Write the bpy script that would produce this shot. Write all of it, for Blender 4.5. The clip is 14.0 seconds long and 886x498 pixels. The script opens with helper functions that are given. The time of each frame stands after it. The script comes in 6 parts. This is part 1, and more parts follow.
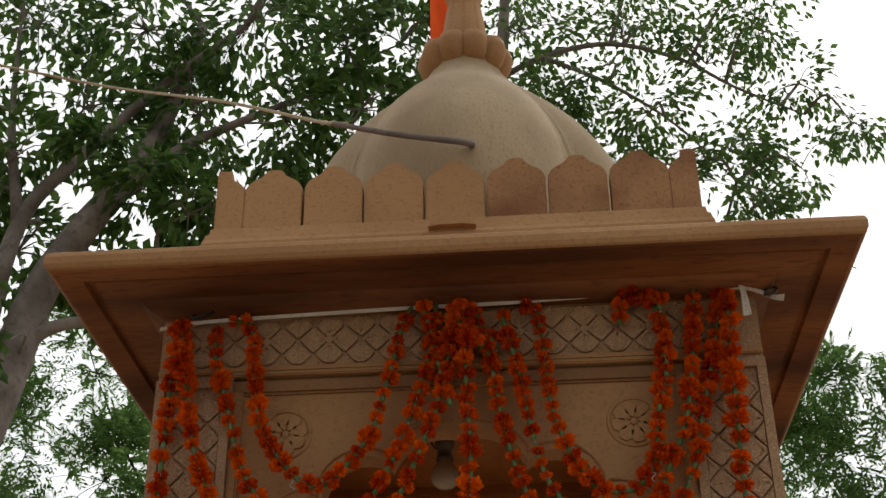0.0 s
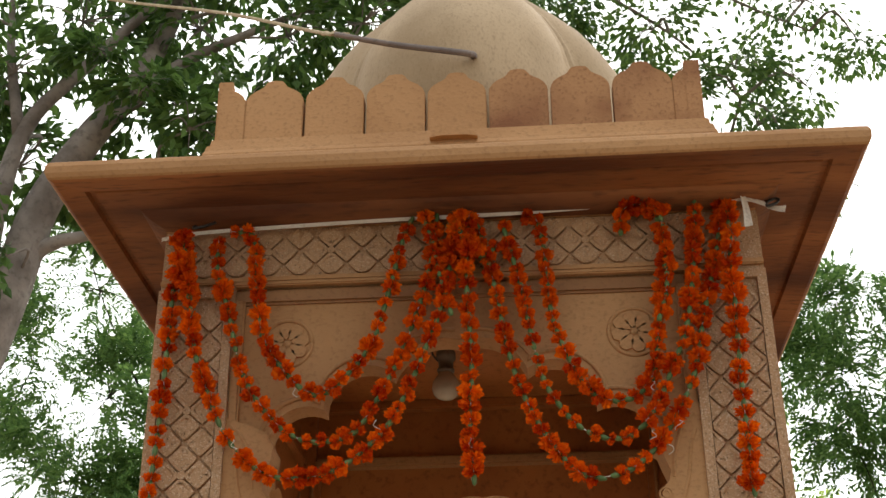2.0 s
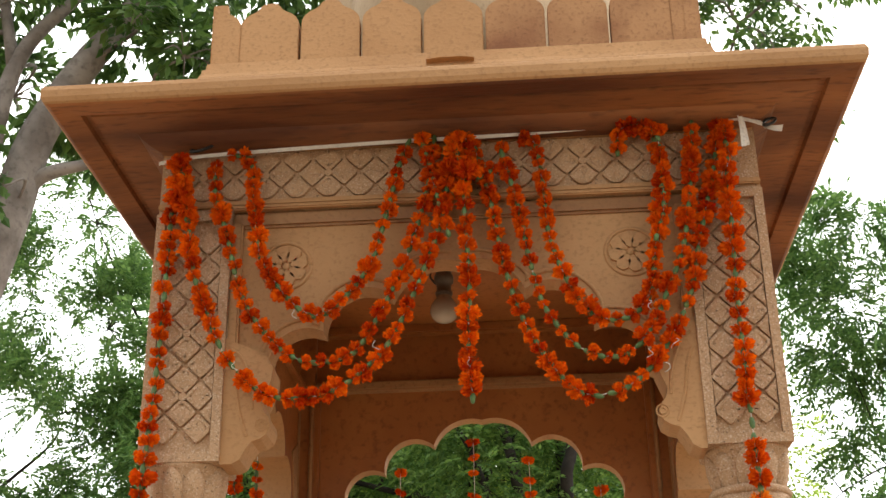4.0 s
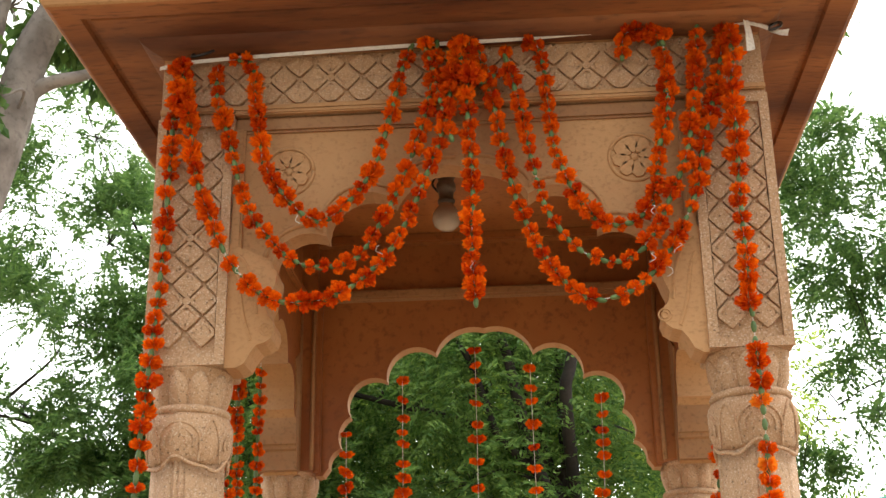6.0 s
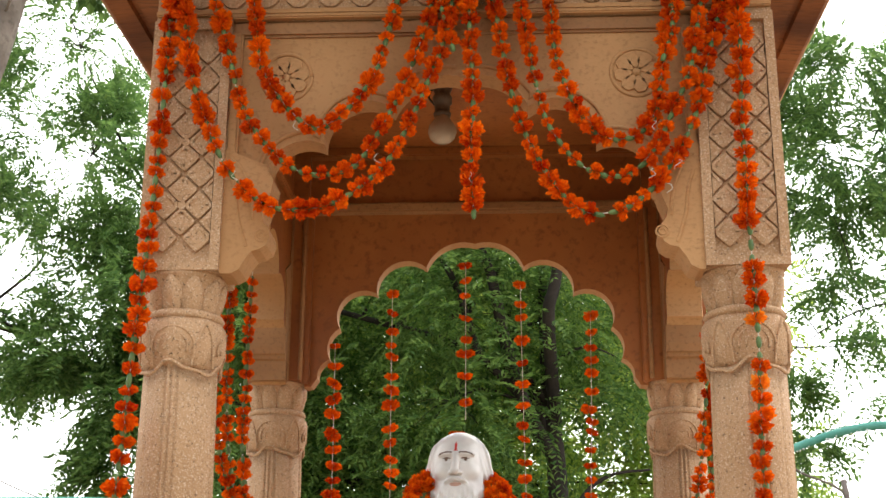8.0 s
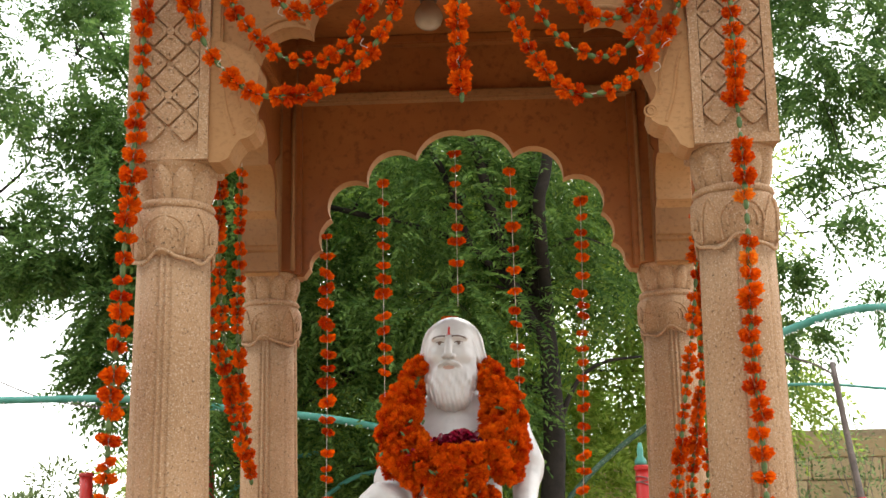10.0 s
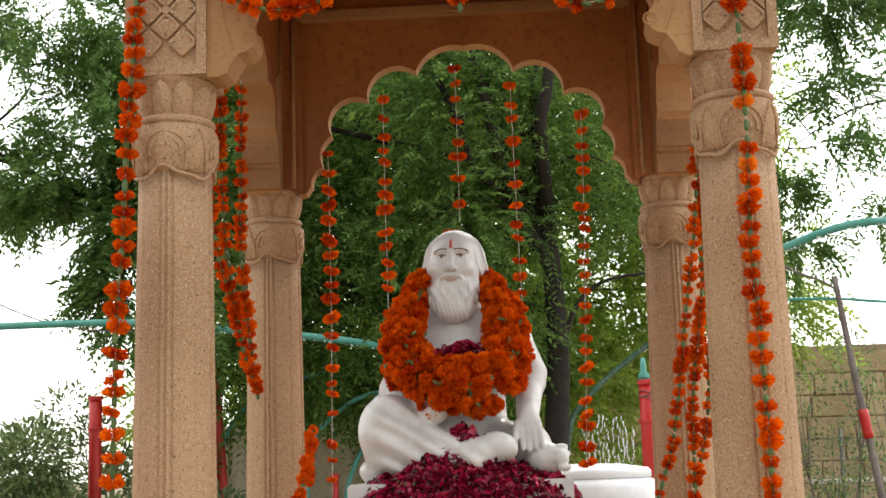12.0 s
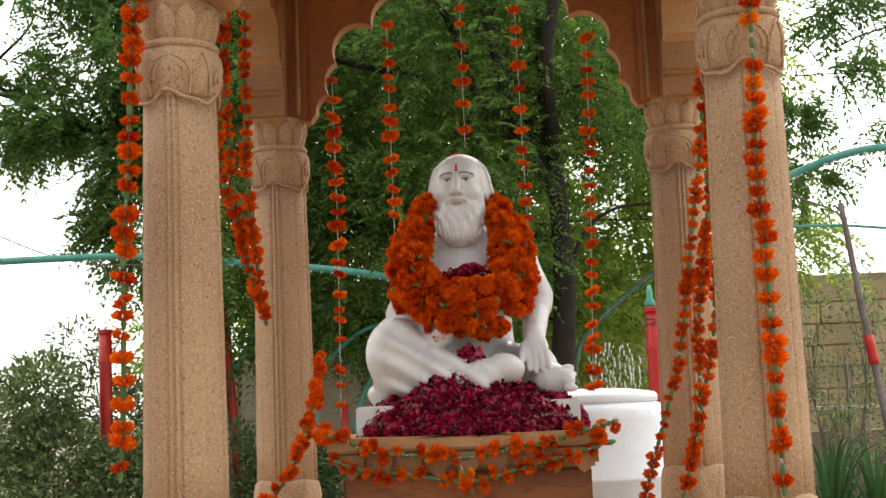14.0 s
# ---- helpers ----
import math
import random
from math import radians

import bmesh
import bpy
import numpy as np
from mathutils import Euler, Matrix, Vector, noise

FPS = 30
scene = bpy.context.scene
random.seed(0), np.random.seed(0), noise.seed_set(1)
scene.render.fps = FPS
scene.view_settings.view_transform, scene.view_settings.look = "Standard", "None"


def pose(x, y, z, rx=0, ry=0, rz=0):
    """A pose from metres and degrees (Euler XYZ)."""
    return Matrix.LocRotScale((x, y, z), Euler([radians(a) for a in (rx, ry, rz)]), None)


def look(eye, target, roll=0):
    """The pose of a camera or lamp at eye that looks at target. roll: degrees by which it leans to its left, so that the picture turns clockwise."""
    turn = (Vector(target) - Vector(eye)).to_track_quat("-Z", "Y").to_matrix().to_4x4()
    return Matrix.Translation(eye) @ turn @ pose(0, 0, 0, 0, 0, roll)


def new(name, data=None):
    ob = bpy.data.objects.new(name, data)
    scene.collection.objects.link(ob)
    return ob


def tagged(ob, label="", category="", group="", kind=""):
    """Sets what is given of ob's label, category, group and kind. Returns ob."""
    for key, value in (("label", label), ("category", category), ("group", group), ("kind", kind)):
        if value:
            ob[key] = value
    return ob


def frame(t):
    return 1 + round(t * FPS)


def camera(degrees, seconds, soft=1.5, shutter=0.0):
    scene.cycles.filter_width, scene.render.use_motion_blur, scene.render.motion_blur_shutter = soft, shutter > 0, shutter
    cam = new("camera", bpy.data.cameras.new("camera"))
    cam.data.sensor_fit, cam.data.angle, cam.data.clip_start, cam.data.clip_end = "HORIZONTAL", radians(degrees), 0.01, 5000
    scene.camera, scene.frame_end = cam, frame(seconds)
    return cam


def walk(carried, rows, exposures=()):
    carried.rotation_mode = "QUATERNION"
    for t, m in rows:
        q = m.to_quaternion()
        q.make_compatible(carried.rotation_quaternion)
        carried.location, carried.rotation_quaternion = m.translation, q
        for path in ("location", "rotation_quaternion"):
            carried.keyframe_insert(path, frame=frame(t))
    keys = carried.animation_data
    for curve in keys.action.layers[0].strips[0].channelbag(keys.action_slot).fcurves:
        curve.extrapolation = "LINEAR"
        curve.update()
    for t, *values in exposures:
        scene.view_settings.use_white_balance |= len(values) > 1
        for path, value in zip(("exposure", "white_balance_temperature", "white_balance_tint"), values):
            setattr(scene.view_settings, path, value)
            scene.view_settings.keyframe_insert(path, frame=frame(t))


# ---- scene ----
cam = camera(37.5, 14.0, soft=1.5)
PATH = [
    (0, (0.201, -4.496, 1.795), (0.087, -2.777, 2.812), -0.7),
    (0.5, (0.213, -4.486, 1.792), (0.093, -2.752, 2.782), -0.4),
    (1, (0.213, -4.478, 1.774), (0.089, -2.729, 2.735), -0.2),
    (1.5, (0.19, -4.483, 1.772), (0.076, -2.719, 2.707), -0.6),
    (2, (0.203, -4.479, 1.765), (0.08, -2.703, 2.677), -0.5),
    (2.5, (0.199, -4.475, 1.757), (0.077, -2.688, 2.646), -0.8),
    (3, (0.205, -4.475, 1.747), (0.083, -2.677, 2.613), -0.9),
    (5.5, (0.191, -4.465, 1.702), (0.067, -2.61, 2.438), -1.0),
    (6, (0.186, -4.459, 1.693), (0.06, -2.592, 2.397), -0.9),
    (6.5, (0.171, -4.454, 1.69), (0.047, -2.577, 2.369), 0.0),
    (7, (0.167, -4.447, 1.684), (0.047, -2.562, 2.341), 0.3),
    (7.5, (0.143, -4.439, 1.678), (0.038, -2.544, 2.307), 0.4),
    (8, (0.135, -4.432, 1.666), (0.036, -2.524, 2.259), 0.3),
    (10.5, (0.137, -4.438, 1.616), (0.049, -2.482, 2.024), -1.4),
    (11, (0.137, -4.443, 1.603), (0.047, -2.481, 1.982), -1.7),
    (11.5, (0.14, -4.44, 1.59), (0.048, -2.473, 1.942), -1.8),
    (12, (0.144, -4.445, 1.585), (0.047, -2.474, 1.913), -1.8),
    (12.5, (0.144, -4.455, 1.582), (0.04, -2.481, 1.889), -1.8),
    (13, (0.143, -4.456, 1.563), (0.034, -2.479, 1.847), -1.8),
    (13.5, (0.142, -4.45, 1.553), (0.031, -2.47, 1.813), -2.2),
    (14, (0.145, -4.448, 1.546), (0.034, -2.465, 1.776), -2.3),
]
EXPOSURES = [(0, -1.5), (1.0, -0.91), (1.5, -0.78), (3.0, -0.34), (5.5, 0.05), (6.5, 0.17), (8.0, 0.12), (11.0, -0.19), (14.0, -0.39)]
walk(cam, [(t, look(eye, target, roll)) for t, eye, target, roll in PATH], EXPOSURES)

# ---------------------------------------------------------------- world and sun
world = bpy.data.worlds.new("overcast_sky")
scene.world = world
world.use_nodes = True
wn, wl = world.node_tree.nodes, world.node_tree.links
sky = wn.new("ShaderNodeTexSky")
sky.sky_type, sky.sun_disc = "NISHITA", False
sky.sun_elevation, sky.sun_rotation = radians(46), radians(19)
bg_sky = wn["Background"]
wl.new(sky.outputs[0], bg_sky.inputs[0])
bg_sky.inputs[1].default_value = 0.06
bg_cloud = wn.new("ShaderNodeBackground")
bg_cloud.inputs[0].default_value = (1.0, 0.985, 0.96, 1)
SUN_WAY = Vector((0.25, 0.72, 0.80)).normalized()
place_on_sky = wn.new("ShaderNodeTexCoord")
towards_sun = wn.new("ShaderNodeVectorMath")
towards_sun.operation = "DOT_PRODUCT"
towards_sun.inputs[1].default_value = SUN_WAY
wl.new(place_on_sky.outputs["Generated"], towards_sun.inputs[0])
veil = wn.new("ShaderNodeMapRange")
veil.interpolation_type = "SMOOTHSTEP"
veil.inputs[1].default_value, veil.inputs[2].default_value, veil.inputs[3].default_value, veil.inputs[4].default_value = -0.3, 0.85, 1.0, 3.3
wl.new(towards_sun.outputs["Value"], veil.inputs[0])
wl.new(veil.outputs[0], bg_cloud.inputs[1])
add_sky = wn.new("ShaderNodeAddShader")
wl.new(bg_sky.outputs[0], add_sky.inputs[0])
wl.new(bg_cloud.outputs[0], add_sky.inputs[1])
wl.new(add_sky.outputs[0], wn["World Output"].inputs[0])

sun_data = bpy.data.lights.new("sun", "SUN")
sun_data.energy, sun_data.angle, sun_data.color = 1.5, radians(14), (1.0, 0.95, 0.86)
sun = new("sun", sun_data)
sun.matrix_world = look(SUN_WAY * 20, (0, 0, 0))

# ---------------------------------------------------------------- materials


def material(name, a, b, rough=0.8, big=2.0, fine=60.0, bump=0.3, speck=None, metal=0.0, per=None, coat=0.0, stretch=(1, 1, 1), grit=1.0):
    """A surface between the colours a and b: broad stains, fine grain, specks and relief. per: vary by 'object' or 'island'."""
    m = bpy.data.materials.new(name)
    m.use_nodes = True
    n, l = m.node_tree.nodes, m.node_tree.links
    bsdf = n["Principled BSDF"]
    geo = n.new("ShaderNodeNewGeometry")
    mp = n.new("ShaderNodeMapping")
    mp.inputs["Scale"].default_value = stretch
    l.new(geo.outputs["Position"], mp.inputs[0])

    def noise_tex(scale, detail):
        t = n.new("ShaderNodeTexNoise")
        t.inputs["Scale"].default_value, t.inputs["Detail"].default_value = scale, detail
        l.new(mp.outputs[0], t.inputs["Vector"])
        return t

    def mix(f, x, y):
        k = n.new("ShaderNodeMix")
        k.data_type = "RGBA"
        for s, v in ((k.inputs[0], f), (k.inputs[6], x), (k.inputs[7], y)):
            if isinstance(v, bpy.types.NodeSocket):
                l.new(v, s)
            else:
                s.default_value = v if isinstance(v, float) else (*v, 1)
        return k.outputs[2]

    def ramp(x, lo, hi):
        k = n.new("ShaderNodeMapRange")
        k.inputs[1].default_value, k.inputs[2].default_value = lo, hi
        l.new(x, k.inputs[0])
        return k.outputs[0]

    stains, grain = noise_tex(big, 6), noise_tex(fine, 4)
    col = mix(ramp(stains.outputs[0], 0.35, 0.65), a, b)
    if per:
        info = n.new("ShaderNodeObjectInfo") if per == "object" else geo
        out = info.outputs["Random"] if per == "object" else info.outputs["Random Per Island"]
        col = mix(ramp(out, 0.0, 1.0), a, b)
        shade = n.new("ShaderNodeHueSaturation")
        shade.inputs["Value"].default_value = 1.0
        l.new(ramp(stains.outputs[0], 0.0, 0.5), shade.inputs["Value"])
        l.new(col, shade.inputs["Color"])
        col = shade.outputs[0]
    dark = tuple(c * (1 - 0.38 * grit) for c in a)
    col = mix(ramp(grain.outputs[0], 0.52, 0.85), col, dark)
    if speck:
        spots = noise_tex(fine * 2.2, 2)
        col = mix(ramp(spots.outputs[0], 0.56, 0.66), col, speck)
        pits = noise_tex(fine * 1.3, 2)
        pits.inputs["Lacunarity"].default_value = 2.7
        col = mix(ramp(pits.outputs[0], 0.37, 0.30), col, tuple(c * 0.4 for c in a))
    l.new(col, bsdf.inputs["Base Color"])
    bsdf.inputs["Roughness"].default_value, bsdf.inputs["Metallic"].default_value = rough, metal
    bsdf.inputs["Coat Weight"].default_value = coat
    if bump:
        bp = n.new("ShaderNodeBump")
        bp.inputs["Strength"].default_value, bp.inputs["Distance"].default_value = bump, 0.004
        l.new(grain.outputs[0], bp.inputs["Height"])
        l.new(bp.outputs[0], bsdf.inputs["Normal"])
    return m


def leafy(name, a, b, glow=0.35, rough=0.5, spread=0.45):
    """Leaves or petals: each island its own tint, and light that comes through."""
    m = bpy.data.materials.new(name)
    m.use_nodes = True
    n, l = m.node_tree.nodes, m.node_tree.links
    bsdf, out = n["Principled BSDF"], n["Material Output"]
    geo, info = n.new("ShaderNodeNewGeometry"), n.new("ShaderNodeObjectInfo")
    add = n.new("ShaderNodeMath")
    add.operation = "MULTIPLY_ADD"
    l.new(geo.outputs["Random Per Island"], add.inputs[0])
    add.inputs[1].default_value = spread
    half = n.new("ShaderNodeMath")
    half.operation = "MULTIPLY"
    half.inputs[1].default_value = 1.0 - spread
    l.new(info.outputs["Random"], half.inputs[0])
    l.new(half.outputs[0], add.inputs[2])
    k = n.new("ShaderNodeMix")
    k.data_type = "RGBA"
    l.new(add.outputs[0], k.inputs[0])
    k.inputs[6].default_value, k.inputs[7].default_value = (*a, 1), (*b, 1)
    l.new(k.outputs[2], bsdf.inputs["Base Color"])
    bsdf.inputs["Roughness"].default_value = rough
    bsdf.inputs["Specular IOR Level"].default_value = 0.25
    tr = n.new("ShaderNodeBsdfTranslucent")
    l.new(k.outputs[2], tr.inputs[0])
    ms = n.new("ShaderNodeMixShader")
    ms.inputs[0].default_value = glow
    l.new(bsdf.outputs[0], ms.inputs[1])
    l.new(tr.outputs[0], ms.inputs[2])
    l.new(ms.outputs[0], out.inputs[0])
    return m


SANDSTONE = material("sandstone", (0.385, 0.230, 0.118), (0.478, 0.298, 0.162), 0.85, 2.2, 100, 0.8, speck=(0.58, 0.43, 0.30))
SMOOTH_STONE = material("dressed_sandstone", (0.362, 0.186, 0.071), (0.47, 0.262, 0.113), 0.8, 2.4, 90, 0.4, stretch=(0.8, 0.8, 1), grit=0.6)
# Rust stains, with the eave underside's shade also put into the colour.
RED_STONE = material("rust_and_shade_sandstone", (0.105, 0.030, 0.008), (0.33, 0.122, 0.036), 0.7, 3.4, 45, 0.5, stretch=(0.3, 1.4, 1))
MERLON_STONE = material("iron_rich_sandstone", (0.22, 0.088, 0.032), (0.40, 0.21, 0.088), 0.8, 4.0, 90, 0.4, grit=0.6)
# Oiled stone, with interior shade and warm bounce light mixed into the colour.
INNER_STONE = material("oiled_and_shaded_sandstone", (0.25, 0.076, 0.014), (0.37, 0.135, 0.031), 0.6, 2.5, 40, 0.25)
DOME_STONE = material("weathered_dome_stone", (0.32, 0.225, 0.122), (0.46, 0.34, 0.205), 0.85, 3.0, 110, 0.4, stretch=(1, 1, 0.5), grit=0.5)
WALL_STONE = material("wall_block_stone", (0.42, 0.31, 0.17), (0.55, 0.43, 0.26), 0.9, 1.0, 20, 0.4, per="object")
MORTAR = material("mortar", (0.30, 0.23, 0.15), (0.36, 0.28, 0.19), 0.95, 1.0, 20, 0.4)
MARBLE = material("white_marble", (0.56, 0.55, 0.53), (0.70, 0.69, 0.67), 0.28, 9.0, 26, 0.0, coat=0.15, grit=0.2)
PAINT_RED = material("red_paint", (0.50, 0.015, 0.012), (0.58, 0.03, 0.02), 0.35, 4, 30, 0.1, grit=0.12)
PAINT_TEAL = material("turquoise_paint", (0.06, 0.30, 0.24), (0.12, 0.40, 0.33), 0.45, 6, 40, 0.15, grit=0.12)
# Darker green than the other hoops, with pale specks.
PIPE_GREEN = material("dark_green_pipe", (0.03, 0.09, 0.055), (0.07, 0.16, 0.10), 0.5, 9, 40, 0.2, speck=(0.3, 0.36, 0.3))
TANK_WHITE = material("white_plastic", (0.70, 0.73, 0.76), (0.80, 0.82, 0.84), 0.35, 3, 30, 0.05, grit=0.12)
BARK = material("grey_bark", (0.16, 0.135, 0.115), (0.30, 0.265, 0.23), 0.95, 6, 30, 0.9)
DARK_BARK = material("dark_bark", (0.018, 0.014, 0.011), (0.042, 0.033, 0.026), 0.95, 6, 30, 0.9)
STICK = material("weathered_wood", (0.17, 0.14, 0.13), (0.26, 0.22, 0.20), 0.8, 8, 50, 0.4)
ROPE = material("jute_rope", (0.42, 0.33, 0.20), (0.55, 0.45, 0.30), 0.95, 20, 200, 0.5)
RIBBON = material("white_cloth_tape", (0.72, 0.68, 0.60), (0.80, 0.77, 0.70), 0.9, 12, 150, 0.2)
BLACK = material("black_plastic", (0.015, 0.014, 0.013), (0.03, 0.028, 0.026), 0.4, 5, 40, 0.05)
BULB_GLASS = material("frosted_bulb_glass", (0.42, 0.35, 0.27), (0.50, 0.42, 0.33), 0.2, 5, 40, 0.0, grit=0.12)
EARTH = material("bare_earth", (0.20, 0.15, 0.10), (0.30, 0.23, 0.15), 0.95, 0.4, 12, 0.6)
PAVING = material("paving_stone", (0.36, 0.25, 0.16), (0.45, 0.33, 0.22), 0.9, 1.2, 25, 0.4)
FLAG_ORANGE = leafy("orange_cloth", (0.85, 0.09, 0.015), (0.9, 0.13, 0.02), 0.4, 0.8)
MARIGOLD = leafy("marigold_petals", (0.50, 0.013, 0.0005), (0.99, 0.22, 0.003), 0.24, 0.8)
MARIGOLD.node_tree.nodes["Principled BSDF"].inputs["Specular IOR Level"].default_value = 0.08
MARIGOLD_YELLOW = leafy("yellow_marigold_petals", (0.88, 0.24, 0.01), (0.95, 0.38, 0.02), 0.25, 0.7)
STEM = material("green_calyx", (0.055, 0.115, 0.028), (0.12, 0.20, 0.06), 0.6, 30, 120, 0.0)
THREAD = material("cotton_thread", (0.55, 0.52, 0.45), (0.68, 0.65, 0.58), 0.9, 30, 120, 0.0)
ROSE = leafy("rose_petals", (0.028, 0.0006, 0.003), (0.54, 0.015, 0.075), 0.10, 0.24, 1.0)
ROSE.node_tree.nodes["Principled BSDF"].inputs["Specular IOR Level"].default_value = 0.6
SEPAL = leafy("wilted_sepals", (0.10, 0.13, 0.06), (0.36, 0.34, 0.26), 0.2, 0.8, 1.0)
FICUS = leafy("broad_green_leaves", (0.035, 0.085, 0.02), (0.15, 0.26, 0.06), 0.44, 0.35, 0.95)
# Sunlit green put into the open tree's leaves, brighter than FICUS.
OPEN_LEAF = leafy("sunlit_green_leaves", (0.05, 0.115, 0.028), (0.17, 0.27, 0.06), 0.46, 0.4, 0.9)
NEEM = leafy("neem_leaflets", (0.065, 0.155, 0.04), (0.23, 0.37, 0.10), 0.45, 0.45, 0.9)
# Copies of the neem leaf colour: shade put into one, sunlight into the other.
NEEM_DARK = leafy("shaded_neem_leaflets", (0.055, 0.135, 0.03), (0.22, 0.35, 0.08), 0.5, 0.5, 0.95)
SUNLIT = leafy("sun_brightened_leaflets", (0.22, 0.36, 0.06), (0.48, 0.58, 0.12), 0.62, 0.5, 0.95)
STRAP = leafy("dark_strap_leaves", (0.025, 0.075, 0.02), (0.075, 0.17, 0.04), 0.25, 0.4)
BUSH = leafy("hedge_leaves", (0.055, 0.11, 0.04), (0.17, 0.25, 0.10), 0.35, 0.5, 0.9)
PALE_BUSH = leafy("pale_shrub_leaves", (0.08, 0.14, 0.05), (0.40, 0.49, 0.22), 0.45, 0.5, 1.0)
# Mid brown: carries caught light indoors and a shadow line on the front.
CORNICE_STONE = material("mid_brown_sandstone", (0.27, 0.13, 0.048), (0.38, 0.205, 0.085), 0.7, 3.0, 60, 0.3)
TILAK = material("vermilion_mark", (0.55, 0.03, 0.02), (0.60, 0.05, 0.03), 0.6, 30, 120, 0.0)
LIPS = material("tinted_lips", (0.42, 0.25, 0.19), (0.48, 0.30, 0.23), 0.4, 30, 120, 0.0)
HAIRLINE = material("brown_painted_brow", (0.10, 0.06, 0.04), (0.15, 0.09, 0.06), 0.6, 30, 120, 0.0)
WATER = material("splashing_water", (0.78, 0.80, 0.82), (0.86, 0.88, 0.9), 0.1, 8, 30, 0.0)
WIRE = material("galvanised_wire", (0.30, 0.30, 0.29), (0.40, 0.40, 0.38), 0.5, 5, 60, 0.0, metal=0.6)

# ---------------------------------------------------------------- mesh helpers


def thing(name, label, category, group="", kind="", at=(0, 0, 0)):
    ob = new(name)
    ob.empty_display_size = 0.1
    ob.location = at
    return tagged(ob, label, category, group, kind)


def link_mesh(name, me, mat, parent=None, label="", smooth=False):
    me.materials.append(mat)
    if smooth:
        me.polygons.foreach_set("use_smooth", [True] * len(me.polygons))
    ob = new(name, me)
    if parent:
        ob.parent = parent
        up, chain = parent, Matrix()
        while up:
            chain = up.matrix_parent_inverse @ up.matrix_basis @ chain
            up = up.parent
        ob.matrix_parent_inverse = chain.inverted()
    return tagged(ob, label) if label else ob


def sub(name, parent, at):
    """A part that is itself made of parts: an empty at that place under its thing."""
    ob = new(name)
    ob.empty_display_size = 0.1
    ob.parent = parent
    ob.location = Vector(at) - parent.location
    return ob


def part(name, bm, mat, parent, label="", smooth=False):
    me = bpy.data.meshes.new(name)
    bmesh.ops.recalc_face_normals(bm, faces=bm.faces)
    bm.to_mesh(me)
    bm.free()
    return link_mesh(name, me, mat, parent, label, smooth)


def add_box(bm, x0, x1, y0, y1, z0, z1, bevel=0.0):
    made = bmesh.ops.create_cube(bm, size=1, matrix=Matrix.Translation(((x0 + x1) / 2, (y0 + y1) / 2, (z0 + z1) / 2)) @ Matrix.Diagonal((x1 - x0, y1 - y0, z1 - z0, 1)))
    if bevel:
        edges = list({e for v in made["verts"] for e in v.link_edges})
        bmesh.ops.bevel(bm, geom=edges, offset=bevel, segments=2, affect="EDGES")


def box_bm(*a):
    bm = bmesh.new()
    add_box(bm, *a)
    return bm


def add_prism(bm, outline, put, d0, d1):
    """A solid with that outline of (u, v), from depth d0 to d1; put(u, v, d) gives the place."""
    a = [bm.verts.new(put(u, v, d0)) for u, v in outline]
    b = [bm.verts.new(put(u, v, d1)) for u, v in outline]
    bm.faces.new(a)
    bm.faces.new(b[::-1])
    for i in range(len(a)):
        j = (i + 1) % len(a)
        bm.faces.new((a[j], a[i], b[i], b[j]))


def add_lathe(bm, profile, n=24, centre=(0, 0), section=None, close=True):
    """Turns (radius, z) round an upright axis; section(angle, z) scales the radius."""
    rings = []
    for r, z in profile:
        ring = []
        for i in range(n):
            a = 2 * math.pi * i / n
            k = r * (section(a, z) if section else 1)
            ring.append(bm.verts.new((centre[0] + k * math.cos(a), centre[1] + k * math.sin(a), z)))
        rings.append(ring)
    for p, q in zip(rings, rings[1:]):
        for i in range(n):
            bm.faces.new((p[i], p[(i + 1) % n], q[(i + 1) % n], q[i]))
    if close:
        bm.faces.new(rings[0][::-1])
        bm.faces.new(rings[-1])


def smooth_line(points, steps=6):
    """A smooth line through the points."""
    p = [Vector(q) for q in points]
    p = [2 * p[0] - p[1], *p, 2 * p[-1] - p[-2]]
    out = []
    for a, b, c, d in zip(p, p[1:], p[2:], p[3:]):
        for i in range(steps):
            t = i / steps
            out.append(0.5 * (2 * b + (c - a) * t + (2 * a - 5 * b + 4 * c - d) * t * t + (3 * b - a - 3 * c + d) * t ** 3))
    return [*out, p[-2]]


def add_tube(bm, line, radii, n=8):
    """A tube along a line; radii: one number, or one for the start and one for the end."""
    if isinstance(radii, (int, float)):
        radii = (radii, radii)
    rings, side = [], None
    for i, p in enumerate(line):
        way = (line[min(i + 1, len(line) - 1)] - line[max(i - 1, 0)]).normalized()
        side = (side - way * side.dot(way)).normalized() if side else way.orthogonal().normalized()
        up = way.cross(side)
        r = radii[0] + (radii[1] - radii[0]) * i / max(len(line) - 1, 1)
        rings.append([bm.verts.new(p + r * (math.cos(2 * math.pi * k / n) * side + math.sin(2 * math.pi * k / n) * up)) for k in range(n)])
    for a, b in zip(rings, rings[1:]):
        for k in range(n):
            bm.faces.new((a[k], a[(k + 1) % n], b[(k + 1) % n], b[k]))
    bm.faces.new(rings[0][::-1])
    bm.faces.new(rings[-1])


def tube_bm(points, radii, n=8, steps=6):
    bm = bmesh.new()
    add_tube(bm, smooth_line(points, steps), radii, n)
    return bm

# ---------------------------------------------------------------- ground and platform
tagged(part("ground", box_bm(-400, 400, -400, 400, -0.3, 0.0), EARTH, None), "dusty brown earth of the garden", "ground", kind="structure")
bm = bmesh.new()
add_box(bm, -1.5, 1.5, -1.4, 1.5, 0.0, 0.92, 0.02)
add_box(bm, -1.56, 1.56, -1.46, 1.56, 0.92, 1.0, 0.015)
